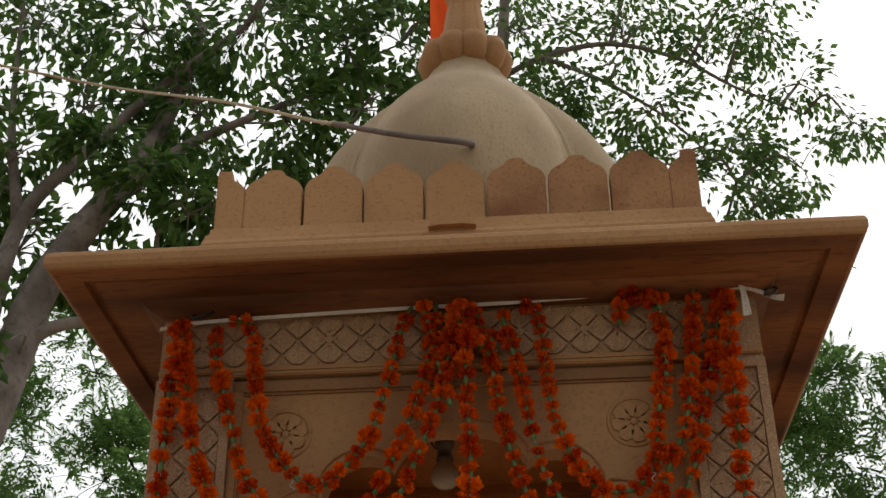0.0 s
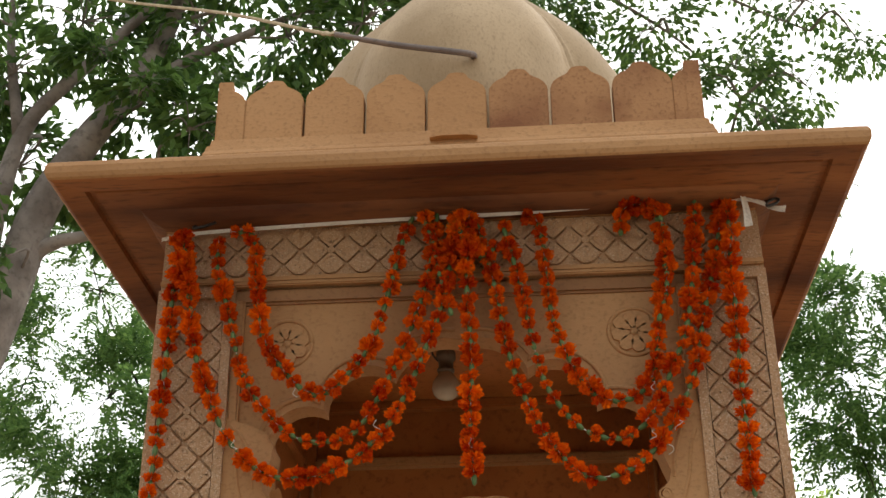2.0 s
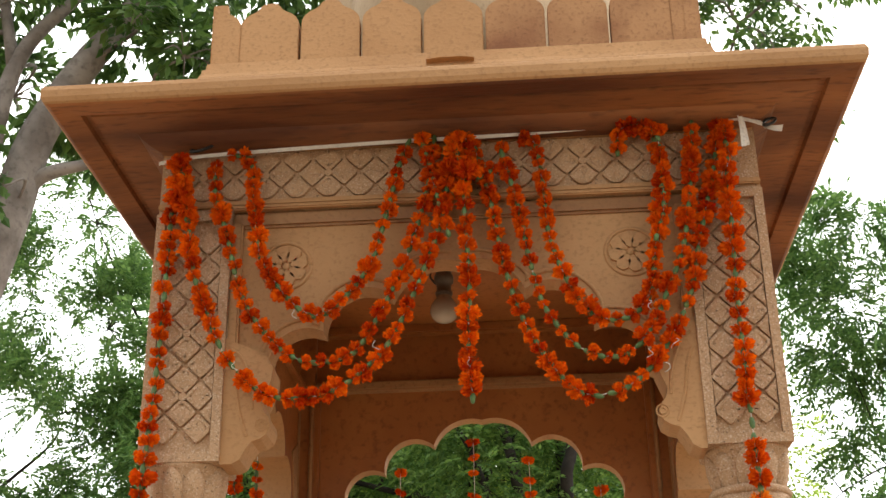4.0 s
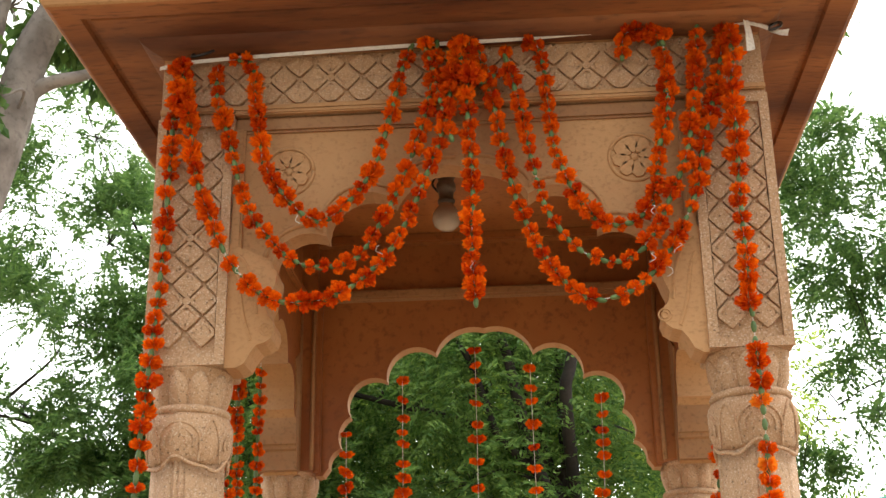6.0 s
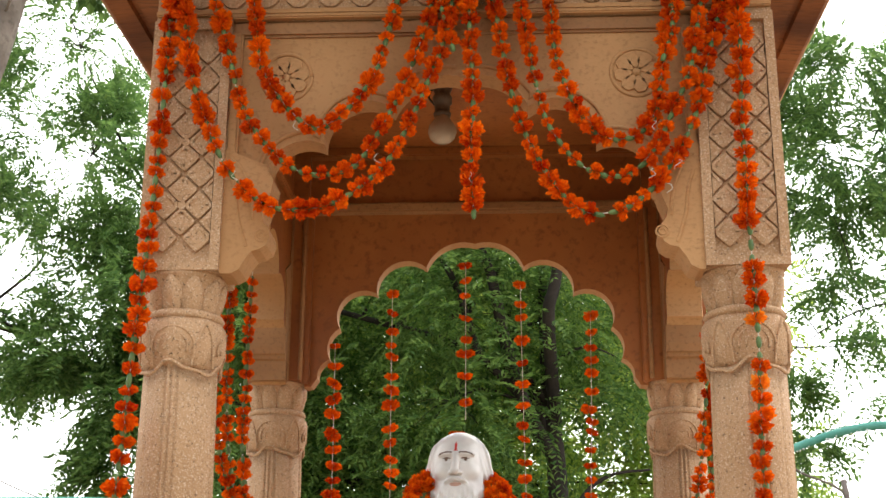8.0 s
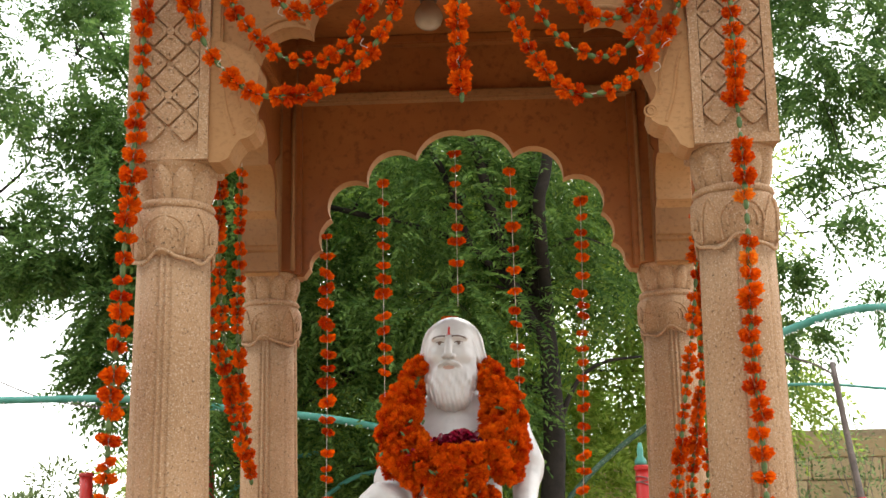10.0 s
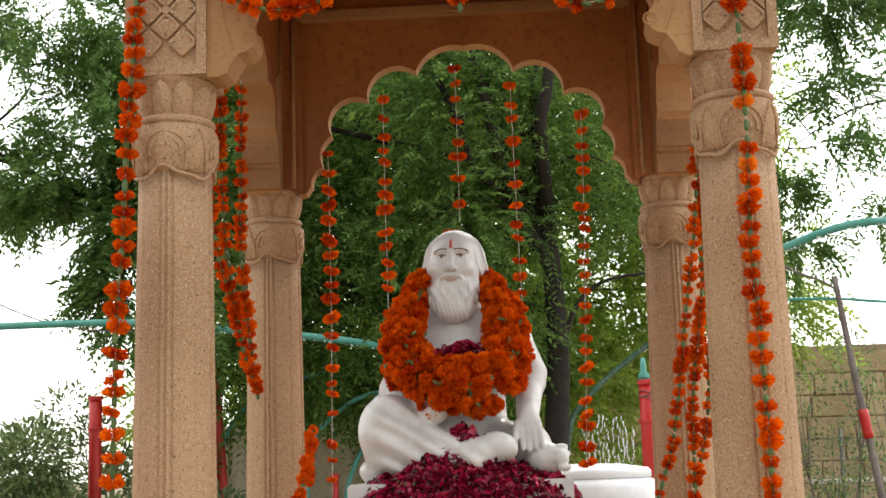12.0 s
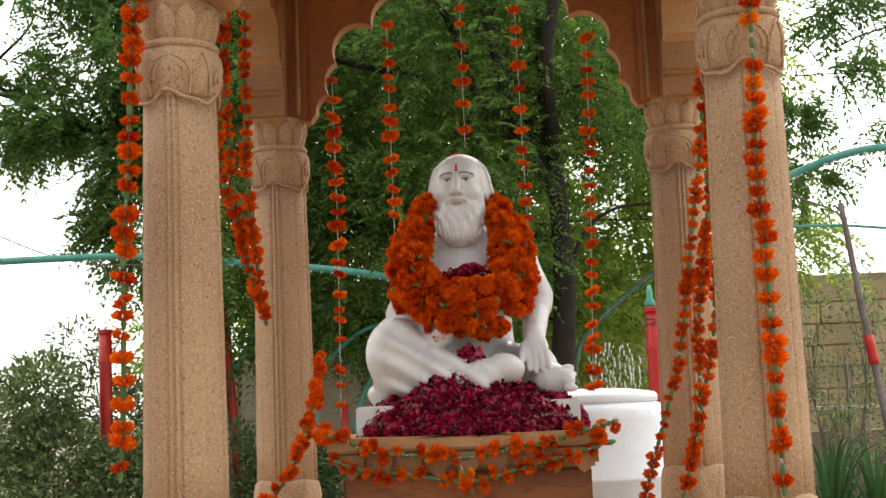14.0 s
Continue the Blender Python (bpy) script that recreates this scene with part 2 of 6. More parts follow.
tagged(part("platform", bm, PAVING, None), "raised sandstone platform under the pavilion", "platform", kind="structure")

# ---------------------------------------------------------------- the pavilion
CX, CY = 0.807, 0.787          # column axes
PIER = 0.118                   # half the width of a pier
FACE = CY + PIER               # outer face of the piers
PAV = thing("pavilion", "carved tan sandstone domed pavilion on four pillars, hung with marigolds", "pavilion", at=(0, 0, 1.0))


def octagon(a, z):
    """A pillar of four softly flattened faces with a double bead where they meet."""
    k = (a + math.pi / 4) % (math.pi / 2) - math.pi / 4
    edge = math.exp(-((abs(k) - math.pi / 4) / 0.06) ** 2)
    return 1.0 - 0.03 * (1 - math.cos(4 * k)) + 0.03 * math.exp(-((abs(k) - 0.075) / 0.035) ** 2) - 0.05 * math.exp(-(k / 0.03) ** 2) - 0.06 * math.exp(-((abs(k) - 0.17) / 0.035) ** 2) - 0.02 * edge


def petal_ring(col, cx, cy, n, r, z0, z1, width, out, flare, turn=0.0):
    """A ring of upright rounded leaves that lie on a drum."""
    for i in range(n):
        a = turn + 2 * math.pi * i / n
        bm = bmesh.new()
        rows = []
        for u, w, lift in ((0, 0.75, 0.2), (0.25, 0.98, 0.7), (0.55, 1.0, 1.0), (0.8, 0.72, 0.9), (0.94, 0.32, 0.6), (1.0, 0.04, 0.2)):
            z = z0 + (z1 - z0) * u
            base = r + flare * u
            row = []
            for s in (-1, -0.55, 0, 0.55, 1):
                b = a + s * w * width / 2 / base
                rr = base + out * lift * (1 - 0.85 * s * s) - (0.004 if s == 0 else 0) - (0.006 if abs(s) == 1 else 0)
                row.append(bm.verts.new((cx + rr * math.cos(b), cy + rr * math.sin(b), z)))
            rows.append(row)
        for p, q in zip(rows, rows[1:]):
            for k in range(4):
                bm.faces.new((p[k], p[k + 1], q[k + 1], q[k]))
        part("carved_leaf", bm, SANDSTONE, col, "", True)


def column(cx, cy):
    col = sub("column", PAV, (cx, cy, 1.0))
    o = (cx, cy)
    bm = bmesh.new()
    add_lathe(bm, [(0.118, 1.2), (0.117, 1.4), (0.112, 1.8), (0.107, 2.2), (0.103, 2.45)], 288, o, octagon)
    part("shaft", bm, SANDSTONE, col, "", True)
    bm = bmesh.new()
    add_lathe(bm, [(0.135, 1.0), (0.14, 1.05), (0.138, 1.12), (0.128, 1.16), (0.131, 1.19), (0.122, 1.24), (0.112, 1.26)], 40, o)
    petal_ring(col, cx, cy, 8, 0.134, 1.03, 1.25, 0.10, 0.014, -0.012)
    part("base", bm, SANDSTONE, col, "", True)
    # bulb with hanging leaves
    bm = bmesh.new()
    add_lathe(bm, [(0.098, 2.43), (0.109, 2.443), (0.119, 2.475), (0.124, 2.52), (0.121, 2.555), (0.108, 2.575), (0.098, 2.58)], 48, o, lambda a, z: 1 + 0.02 * math.cos(8 * a))
    hem = []
    for k in range(97):
        b = 2 * math.pi * k / 96
        hem.append(Vector((cx + 0.1125 * math.cos(b), cy + 0.1125 * math.sin(b), 2.428 + 0.016 * math.cos(4 * b) + 0.006 * math.cos(8 * b + 1))))
    part("capital_bulb", bm, SANDSTONE, col, "", True)
    bm = bmesh.new()
    add_tube(bm, hem, 0.0055, 6)
    part("bulb_hem", bm, SANDSTONE, col, "", True)
    for i in range(4):     # nested scrolls on each face
        a = i * math.pi / 2
        for q, fat in ((0.062, 0.0042), (0.043, 0.004), (0.023, 0.004)):
            line = []
            for k in range(19):
                t = -0.35 + (math.pi + 0.7) * k / 18
                b = a + q * math.cos(t) / 0.118
                z = 2.485 + q * math.sin(t) * 0.95
                line.append(Vector((cx + 0.1215 * math.cos(b), cy + 0.1215 * math.sin(b), min(z, 2.555))))
            bm = bmesh.new()
            add_tube(bm, line, fat, 6)
            part("scroll", bm, SANDSTONE, col, "", True)
        a += math.pi / 4   # a curled leaf over each corner
        for side in (-1, 1):
            bm = bmesh.new()
            add_tube(bm, smooth_line([(cx + r * math.cos(a + side * d), cy + r * math.sin(a + side * d), z) for d, r, z in ((0.30, 0.118, 2.43), (0.24, 0.123, 2.49), (0.12, 0.125, 2.535), (0.0, 0.122, 2.56))]), (0.003, 0.006), 6)
            part("curled_leaf", bm, SANDSTONE, col, "", True)
    bm = bmesh.new()
    add_lathe(bm, [(0.098, 2.572), (0.112, 2.576), (0.117, 2.585), (0.112, 2.595), (0.1, 2.60)], 48, o)
    part("neck_ring", bm, SANDSTONE, col, "", True)
    bm = bmesh.new()
    add_lathe(bm, [(0.088, 2.59), (0.09, 2.62), (0.098, 2.66), (0.108, 2.692), (0.117, 2.70), (0.117, 2.712)], 48, o, lambda a, z: 1 + (0.05 if z > 2.68 else 0.03) * abs(math.sin(2 * a)))
    petal_ring(col, cx, cy, 10, 0.097, 2.598, 2.70, 0.066, 0.017, 0.013, 0.15)
    part("lotus_capital", bm, SANDSTONE, col, "", True)
    bm = bmesh.new()
    add_box(bm, cx - PIER, cx + PIER, cy - PIER + (0.016 if cy < 0 else 0), cy + PIER, 2.708, 3.73, 0.004)
    # Rear piers take the inner colour, with its painted-in shade.
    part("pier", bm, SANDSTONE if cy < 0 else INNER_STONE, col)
    return col


def petal(bm, put, cu, cv, du, dv, size, limit):
    """One carved leaf of the lattice: from a flower's heart at (cu, cv) towards (du, dv)."""
    su, sv = -dv, du
    outline = [(0.12, 0.09), (0.25, 0.222), (0.38, 0.350), (0.50, 0.435), (0.60, 0.365), (0.76, 0.195), (0.90, 0.04)]
    ring = [(f, w) for f, w in outline] + [(f, -w) for f, w in outline[::-1]]
    def spot(f, w, d):
        u, v = cu + (du * f + su * w) * size, cv + (dv * f + sv * w) * size
        return put(u, max(-limit, min(limit, v)), d)
    low = [bm.verts.new(spot(f, w, -0.002)) for f, w in ring]
    mid = [bm.verts.new(spot(0.5 + (f - 0.54) * 0.975 + 0.04, w * 0.965, 0.0125)) for f, w in ring]
    top = [bm.verts.new(spot(0.5 + (f - 0.5) * 0.74, w * 0.72, 0.0138)) for f, w in ring]
    n = len(ring)
    for a, b in ((low, mid), (mid, top)):
        for i in range(n):
            bm.faces.new((a[i], a[(i + 1) % n], b[(i + 1) % n], b[i]))
    k = n // 2             # a midrib cut between the two halves
    rib = [bm.verts.new(spot(0.26 + 0.38 * j / 2, 0, 0.008 if j < 2 else 0.0135)) for j in range(3)]
    bm.faces.new((*top[:k], *rib[::-1]))
    bm.faces.new((*top[k:], *rib))


def carved_panel(put, length, limit, size, parent):
    """A band of four-leaved flowers, with star-shaped hollows between them; every leaf a piece of its own."""
    n = int(length / 2 / size) + 1
    for i in range(-n, n + 1):
        for j in (-1, 0, 1):
            if (i + j) % 2:
                continue
            cu, cv = i * size, j * size
            for du, dv in ((1, 0), (-1, 0), (0, 1), (0, -1)):
                mu, mv = cu + du * size / 2, cv + dv * size / 2
                if abs(mu) > length / 2 - size * 0.3 or abs(mv) > limit + size * 0.16:
                    continue
                bm = bmesh.new()
                petal(bm, put, cu, cv, du, dv, size, limit)
                part("carved_leaf", bm, SANDSTONE, parent)
            if abs(cu) < length / 2 - 0.02 and j == 0:
                bm = bmesh.new()
                ring = [bm.verts.new(put(cu + 0.013 * math.cos(k * 0.7854), cv + 0.013 * math.sin(k * 0.7854), 0.013)) for k in range(8)]
                rim = [bm.verts.new(put(cu + 0.017 * math.cos(k * 0.7854), cv + 0.017 * math.sin(k * 0.7854), -0.002)) for k in range(8)]
                bm.faces.new(ring)
                for k in range(8):
                    bm.faces.new((rim[k], rim[(k + 1) % 8], ring[(k + 1) % 8], ring[k]))
                part("flower_heart", bm, SANDSTONE, parent)


def frame_bars(put, length, half, width, d):
    """The flat border round a carved panel, proud of its ground."""
    bm = bmesh.new()
    for u0, u1, v0, v1 in ((-length / 2, length / 2, half - width, half), (-length / 2, length / 2, -half, -half + width),
                           (-length / 2, -length / 2 + width, -half + width, half - width), (length / 2 - width, length / 2, -half + width, half - width)):
        add_prism(bm, [(u0, v0), (u1, v0), (u1, v1), (u0, v1)], put, 0.0, d)
    return bm


for sx in (-1, 1):
    for sy in (-1, 1):
        column_here = column(sx * CX, sy * CY)
        if sy < 0:
            mid = (2.712 + 3.49) / 2
            place = lambda u, v, d, sx=sx, mid=mid: (sx * CX + v, -FACE + 0.016 - d, mid + u)
            part("pier_border", frame_bars(place, 0.786, PIER, 0.028, 0.017), SANDSTONE, column_here)
            carved_panel(place, 0.74, 0.088, 0.0985, column_here)

# cusped arches between the piers


def arc(p, q, bulge, n=12):
    """Points from p to q along a bow that swells to the left of the way."""
    (x0, z0), (x1, z1) = p, q
    dx, dz = x1 - x0, z1 - z0
    sweep = 2 * math.atan(2 * bulge)          # half the angle of the bow
    out = []
    for k in range(n):
        b = -sweep + 2 * sweep * k / n
        u = 0.5 + 0.5 * math.sin(b) / math.sin(sweep)
        v = 0.5 * (math.cos(b) - math.cos(sweep)) / math.sin(sweep)
        out.append((x0 + dx * u - dz * v, z0 + dz * u + dx * v))
    return out


def half_arch(lift):
    cusps = [((0, 3.285), (0.2, 3.185), 0.20), ((0.2, 3.185), (0.402, 3.075), 0.34), ((0.402, 3.075), (0.552, 2.93), 0.37),
             ((0.552, 2.93), (0.588, 2.80), 0.2), ((0.588, 2.80), (0.635, 2.715), 0.2)]
    out = []
    for p, q, b in cusps:
        out += arc((p[0], p[1] + lift), (q[0], q[1] + lift), b)
    return out + [(0.66, 2.69 + lift)]


def arch(name, put, lift, outer, near, depth, bracket, stone=None):
    """One side of the pavilion: a beam cut to a cusped arch. put(u, z, d): d grows inwards from the outer face."""
    side = sub(name, PAV, (0, 0, 1.0))
    half = half_arch(lift)
    w = outer
    outline = [(-w, 3.70), (w, 3.70), (w, 2.69 + lift), *half[::-1], *[(-x, z) for x, z in half[1:]], (-w, 2.69 + lift)]
    bm = bmesh.new()
    add_prism(bm, outline, put, near, depth)
    spandrel = part("spandrel", bm, stone or SMOOTH_STONE, side)
    if stone:              # light from behind, put in as paler stone on the cusps' cut edge
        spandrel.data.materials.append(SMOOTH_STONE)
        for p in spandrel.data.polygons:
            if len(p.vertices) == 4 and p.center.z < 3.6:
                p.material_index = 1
    # raised rim along the cusps
    bm = bmesh.new()
    line = [(x, z) for x, z in half[:-1]]
    for s in (-1, 1):
        rim = []
        for i, (x, z) in enumerate(line):
            a, b = line[max(i - 1, 0)], line[min(i + 1, len(line) - 1)]
            t = Vector((b[0] - a[0], b[1] - a[1])).normalized()
            rim.append(Vector(put(s * (x - t.y * 0.028), z + t.x * 0.028, near - 0.001)))
        add_tube(bm, rim[1:-6], 0.0075, 6)
    part("arch_rim", bm, SMOOTH_STONE, side, "", True)
    if bracket:
        scroll = [(w, 2.70), (0.655, 2.70), (0.632, 2.712), (0.618, 2.74), (0.60, 2.765), (0.575, 2.772), (0.557, 2.785), (0.549, 2.81), (0.553, 2.835), (0.568, 2.852),
                  (0.574, 2.88), (0.562, 2.91), (0.55, 2.945), (0.545, 2.985), (0.57, 3.03), (w, 3.08)]
        plain = [(w, 2.70), (0.615, 2.70), (0.612, 2.775), (0.60, 2.782), (0.598, 2.795), (0.588, 2.80), (0.582, 2.83), (0.58, 3.02), (0.57, 3.08), (0.54, 3.13), (w, 3.2)]
        for s in (-1, 1):
            bm = bmesh.new()
            if bracket == "plain":
                add_prism(bm, [(s * x, z) for x, z in plain], put, 0.03, depth + 0.005)
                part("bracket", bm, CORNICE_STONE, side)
                continue
            add_prism(bm, [(s * x + (0.018 if s > 0 and x < w else 0), z) for x, z in scroll], put, 0.012, depth + 0.01)
            for r in (0.018, 0.009):
                add_tube(bm, [Vector(put(s * (0.573 + r * math.cos(k * 0.524)), 2.812 + r * math.sin(k * 0.524), 0.012)) for k in range(13)], 0.003, 5)
            add_tube(bm, smooth_line([put(s * x, z, 0.013) for x, z in ((0.60, 2.86), (0.61, 2.94), (0.64, 3.02), (0.672, 3.05))]), 0.006, 6)
            add_tube(bm, smooth_line([put(s * x, z, 0.013) for x, z in ((0.615, 2.78), (0.64, 2.86), (0.655, 2.95), (0.672, 3.0))]), 0.006, 6)
            part("bracket", bm, SMOOTH_STONE, side)
    return side


W_F = CX - PIER
front = arch("arch_front", lambda u, z, d: (u, -FACE + d, z), 0.025, W_F, 0.035, 0.125, True)
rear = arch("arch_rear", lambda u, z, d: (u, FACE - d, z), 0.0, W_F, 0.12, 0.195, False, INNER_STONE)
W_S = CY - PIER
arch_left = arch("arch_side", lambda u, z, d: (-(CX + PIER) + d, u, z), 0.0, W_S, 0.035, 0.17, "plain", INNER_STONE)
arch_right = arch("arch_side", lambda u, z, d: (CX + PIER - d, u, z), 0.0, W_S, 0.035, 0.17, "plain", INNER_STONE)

# carved frieze, mouldings and wheel rosettes of the front
place = lambda u, v, d: (u, -FACE + 0.018 - d, 3.617 + v)
bm = box_bm(-W_F - 0.23, W_F + 0.23, -FACE + 0.018, -FACE + 0.06, 3.50, 3.722)
part("frieze", bm, SANDSTONE, front)
carved_panel(place, 1.80, 0.080, 0.0985, front)
# The lowest moulding's shadow line is put in as browner stone.
for x, y0, y1, z0, z1, bevel in ((W_F, -0.003, 0.02, 3.498, 3.512, 0.004), (W_F, 0.020, 0.05, 3.446, 3.498, 0.008), (W_F + 0.235, -0.001, 0.02, 3.70, 3.724, 0.004), (W_F + 0.235, 0.001, 0.022, 3.512, 3.532, 0.004)):
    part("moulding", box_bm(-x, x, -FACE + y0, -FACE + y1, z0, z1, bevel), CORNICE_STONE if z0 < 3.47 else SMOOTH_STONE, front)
for s in (-1, 1):
    bm = bmesh.new()
    add_box(bm, s * 0.672 - 0.016, s * 0.672 + 0.016, -FACE + 0.014, -FACE + 0.04, 3.06, 3.462, 0.006)
    part("panel_edge", bm, SMOOTH_STONE, front)
    o = Vector((s * 0.522, -FACE + 0.035, 3.316))
    bm = bmesh.new()
    add_tube(bm, [o + Vector((0.076 * math.cos(k * math.pi / 18), 0, 0.076 * math.sin(k * math.pi / 18))) for k in range(37)], 0.006, 6)
    part("rosette_ring", bm, SMOOTH_STONE, front, "", True)
    for k in range(8):
        bm = bmesh.new()
        a = k * math.pi / 4 + 0.2
        outline = [(0.012, 0), (0.03, 0.016), (0.052, 0.021), (0.066, 0.012), (0.068, 0), (0.066, -0.012), (0.052, -0.021), (0.03, -0.016)]
        turned = [(f * math.cos(a) - w * math.sin(a), f * math.sin(a) + w * math.cos(a)) for f, w in outline]
        put = lambda u, v, d, o=o: (o.x + u, o.y - d, o.z + v)
        low = [bm.verts.new(put(u, v, 0)) for u, v in turned]
        top = [bm.verts.new(put(u * 0.98, v * 0.98, 0.007)) for u, v in turned]
        bm.faces.new(top)
        for i in range(8):
            bm.faces.new((low[i], low[(i + 1) % 8], top[(i + 1) % 8], top[i]))
        part("rosette_petal", bm, SMOOTH_STONE, front)
    bm = bmesh.new()
    bmesh.ops.create_uvsphere(bm, u_segments=12, v_segments=6, radius=0.013, matrix=Matrix.Translation(o) @ Matrix.Diagonal((1, 0.6, 1, 1)))
    part("rosette_heart", bm, SMOOTH_STONE, front, "", True)

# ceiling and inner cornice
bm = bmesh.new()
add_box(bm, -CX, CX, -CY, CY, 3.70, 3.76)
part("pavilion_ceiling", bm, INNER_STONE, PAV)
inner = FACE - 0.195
# Light caught by the rear ledge is painted as stone paler than its wall.
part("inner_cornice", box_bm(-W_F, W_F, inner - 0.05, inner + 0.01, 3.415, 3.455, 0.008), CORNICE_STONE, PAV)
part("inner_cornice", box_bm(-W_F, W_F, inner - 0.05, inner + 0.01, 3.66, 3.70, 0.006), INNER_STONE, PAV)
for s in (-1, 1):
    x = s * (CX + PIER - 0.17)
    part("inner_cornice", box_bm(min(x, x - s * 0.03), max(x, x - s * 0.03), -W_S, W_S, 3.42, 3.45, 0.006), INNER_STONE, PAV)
    # Beads in paler stone, to paint light along the rear piers' edges.
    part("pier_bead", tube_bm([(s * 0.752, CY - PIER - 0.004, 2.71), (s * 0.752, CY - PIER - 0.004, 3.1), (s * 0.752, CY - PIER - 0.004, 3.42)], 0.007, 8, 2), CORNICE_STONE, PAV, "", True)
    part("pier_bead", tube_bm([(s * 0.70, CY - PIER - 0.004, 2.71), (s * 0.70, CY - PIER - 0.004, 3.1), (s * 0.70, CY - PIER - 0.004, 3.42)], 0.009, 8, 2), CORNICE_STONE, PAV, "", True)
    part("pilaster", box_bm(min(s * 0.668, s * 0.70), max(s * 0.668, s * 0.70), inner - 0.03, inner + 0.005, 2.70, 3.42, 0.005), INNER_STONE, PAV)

# the eave
EV = 1.213
eave = sub("eave", PAV, (0, 0, 1.0))


def square_ring(bm, profile, close=False):
    """A square-cornered band with the section (half width, z)."""
    rings = [[bm.verts.new((sx * h, sy * h, z)) for sx, sy in ((-1, -1), (1, -1), (1, 1), (-1, 1))] for h, z in profile]
    for a, b in zip(rings, rings[1:]):
        for i in range(4):
            bm.faces.new((a[i], a[(i + 1) % 4], b[(i + 1) % 4], b[i]))
    if close:
        bm.faces.new(rings[-1])


# Underside in the redder stone, whose colour already holds some shade.
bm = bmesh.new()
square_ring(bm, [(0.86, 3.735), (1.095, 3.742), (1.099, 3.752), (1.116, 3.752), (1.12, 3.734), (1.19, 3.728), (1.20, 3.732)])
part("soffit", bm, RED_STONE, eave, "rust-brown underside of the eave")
bm = bmesh.new()
square_ring(bm, [(1.199, 3.732), (1.207, 3.737), (EV, 3.750), (EV + 0.001, 3.772), (1.208, 3.788), (1.19, 3.80), (1.0, 3.86), (0.84, 3.93), (0.5, 3.98)], True)
part("slab", bm, SMOOTH_STONE, eave)
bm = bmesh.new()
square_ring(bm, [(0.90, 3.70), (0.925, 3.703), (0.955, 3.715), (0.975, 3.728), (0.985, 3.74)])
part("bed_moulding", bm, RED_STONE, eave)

# parapet of pointed merlons on a plinth
parapet = sub("parapet", PAV, (0, 0, 1.0))
MH = 0.815
bm = bmesh.new()
square_ring(bm, [(MH + 0.03, 3.90), (MH + 0.03, 4.02), (MH + 0.024, 4.035), (MH + 0.02, 4.055), (MH + 0.012, 4.06), (MH + 0.008, 4.085), (MH - 0.09, 4.085)])
part("plinth", bm, SMOOTH_STONE, parapet)
half_merlon = [(0.0988, 4.08), (0.0988, 4.236), (0.0965, 4.250), (0.087, 4.267), (0.071, 4.281), (0.053, 4.290), (0.040, 4.299), (0.032, 4.312), (0.023, 4.321), (0.0, 4.324)]
full_outline = half_merlon + [(-x, z) for x, z in half_merlon[-2::-1]]
corner_outline = [(0.0, 4.08), *[(x * 0.98, z) for x, z in half_merlon], ]


def merlon_mesh(outline, stone):
    bm = bmesh.new()
    add_prism(bm, outline, lambda u, z, d: (u, d, z), 0.0, 0.05)
    bmesh.ops.recalc_face_normals(bm, faces=bm.faces)
    edges = [e for e in bm.edges if abs(e.verts[0].co.y - e.verts[1].co.y) < 1e-6 and e.verts[0].co.y < 0.01]
    bmesh.ops.bevel(bm, geom=edges, offset=0.003, segments=2, affect="EDGES")
    me = bpy.data.meshes.new("merlon")
    bm.to_mesh(me)
    bm.free()
    me.materials.append(stone)
    return me


FULL, CORNER = merlon_mesh(full_outline, SMOOTH_STONE), merlon_mesh(corner_outline, SMOOTH_STONE)
RUSTY, RUSTY_CORNER = merlon_mesh(full_outline, MERLON_STONE), merlon_mesh(corner_outline, MERLON_STONE)
rng = random.Random(4)
for side in range(4):
    turn = Matrix.Rotation(side * math.pi / 2, 4, "Z")
    for i in range(-4, 5):
        edge = abs(i) == 4
        rusty = side == 0 and i > 0 or side == 1     # iron-rich stones at one corner
        ob = new("merlon", (RUSTY_CORNER if rusty else CORNER) if edge else (RUSTY if rusty else FULL))
        ob.parent = parapet
        ob.matrix_parent_inverse = Matrix.Translation((0, 0, -1.0))
        x = i * 0.2065
        m = turn @ Matrix.Translation((x if not edge else math.copysign(0.8145, i), -MH + rng.uniform(-0.003, 0.003), rng.uniform(-0.004, 0.004)))
        if edge:
            m = m @ Matrix.Diagonal((-1 if i > 0 else 1, 1, 1, 1))
        ob.matrix_basis = m
# small boss at the middle of the plinth
bm = bmesh.new()
add_prism(bm, [(-0.078, 4.032), (-0.04, 4.038), (0.04, 4.038), (0.078, 4.032), (0.068, 4.05), (0.048, 4.055), (0.036, 4.076), (0.018, 4.084), (-0.018, 4.084), (-0.036, 4.076), (-0.048, 4.055), (-0.068, 4.05)], lambda u, z, d: (u - 0.01, -MH - 0.05 + d, z), 0, 0.04)
part("boss", bm, SMOOTH_STONE, parapet)

bm = bmesh.new()
lump = random.Random(8)
x = -0.98
while x < 0.9:
    w = lump.uniform(0.03, 0.11)
    bmesh.ops.create_icosphere(bm, subdivisions=2, radius=1.0, matrix=Matrix.Translation((x + w / 2, -MH - 0.05 + lump.uniform(-0.012, 0.01), 3.925)) @ Matrix.Diagonal((w * 0.62, 0.035, lump.uniform(0.012, 0.024), 1)))
    x += w
part("mortar_fillet", bm, SMOOTH_STONE, parapet, "rough lumpy mortar along the plinth", True)

# the dome, four-lobed and bell-shaped
bm = bmesh.new()
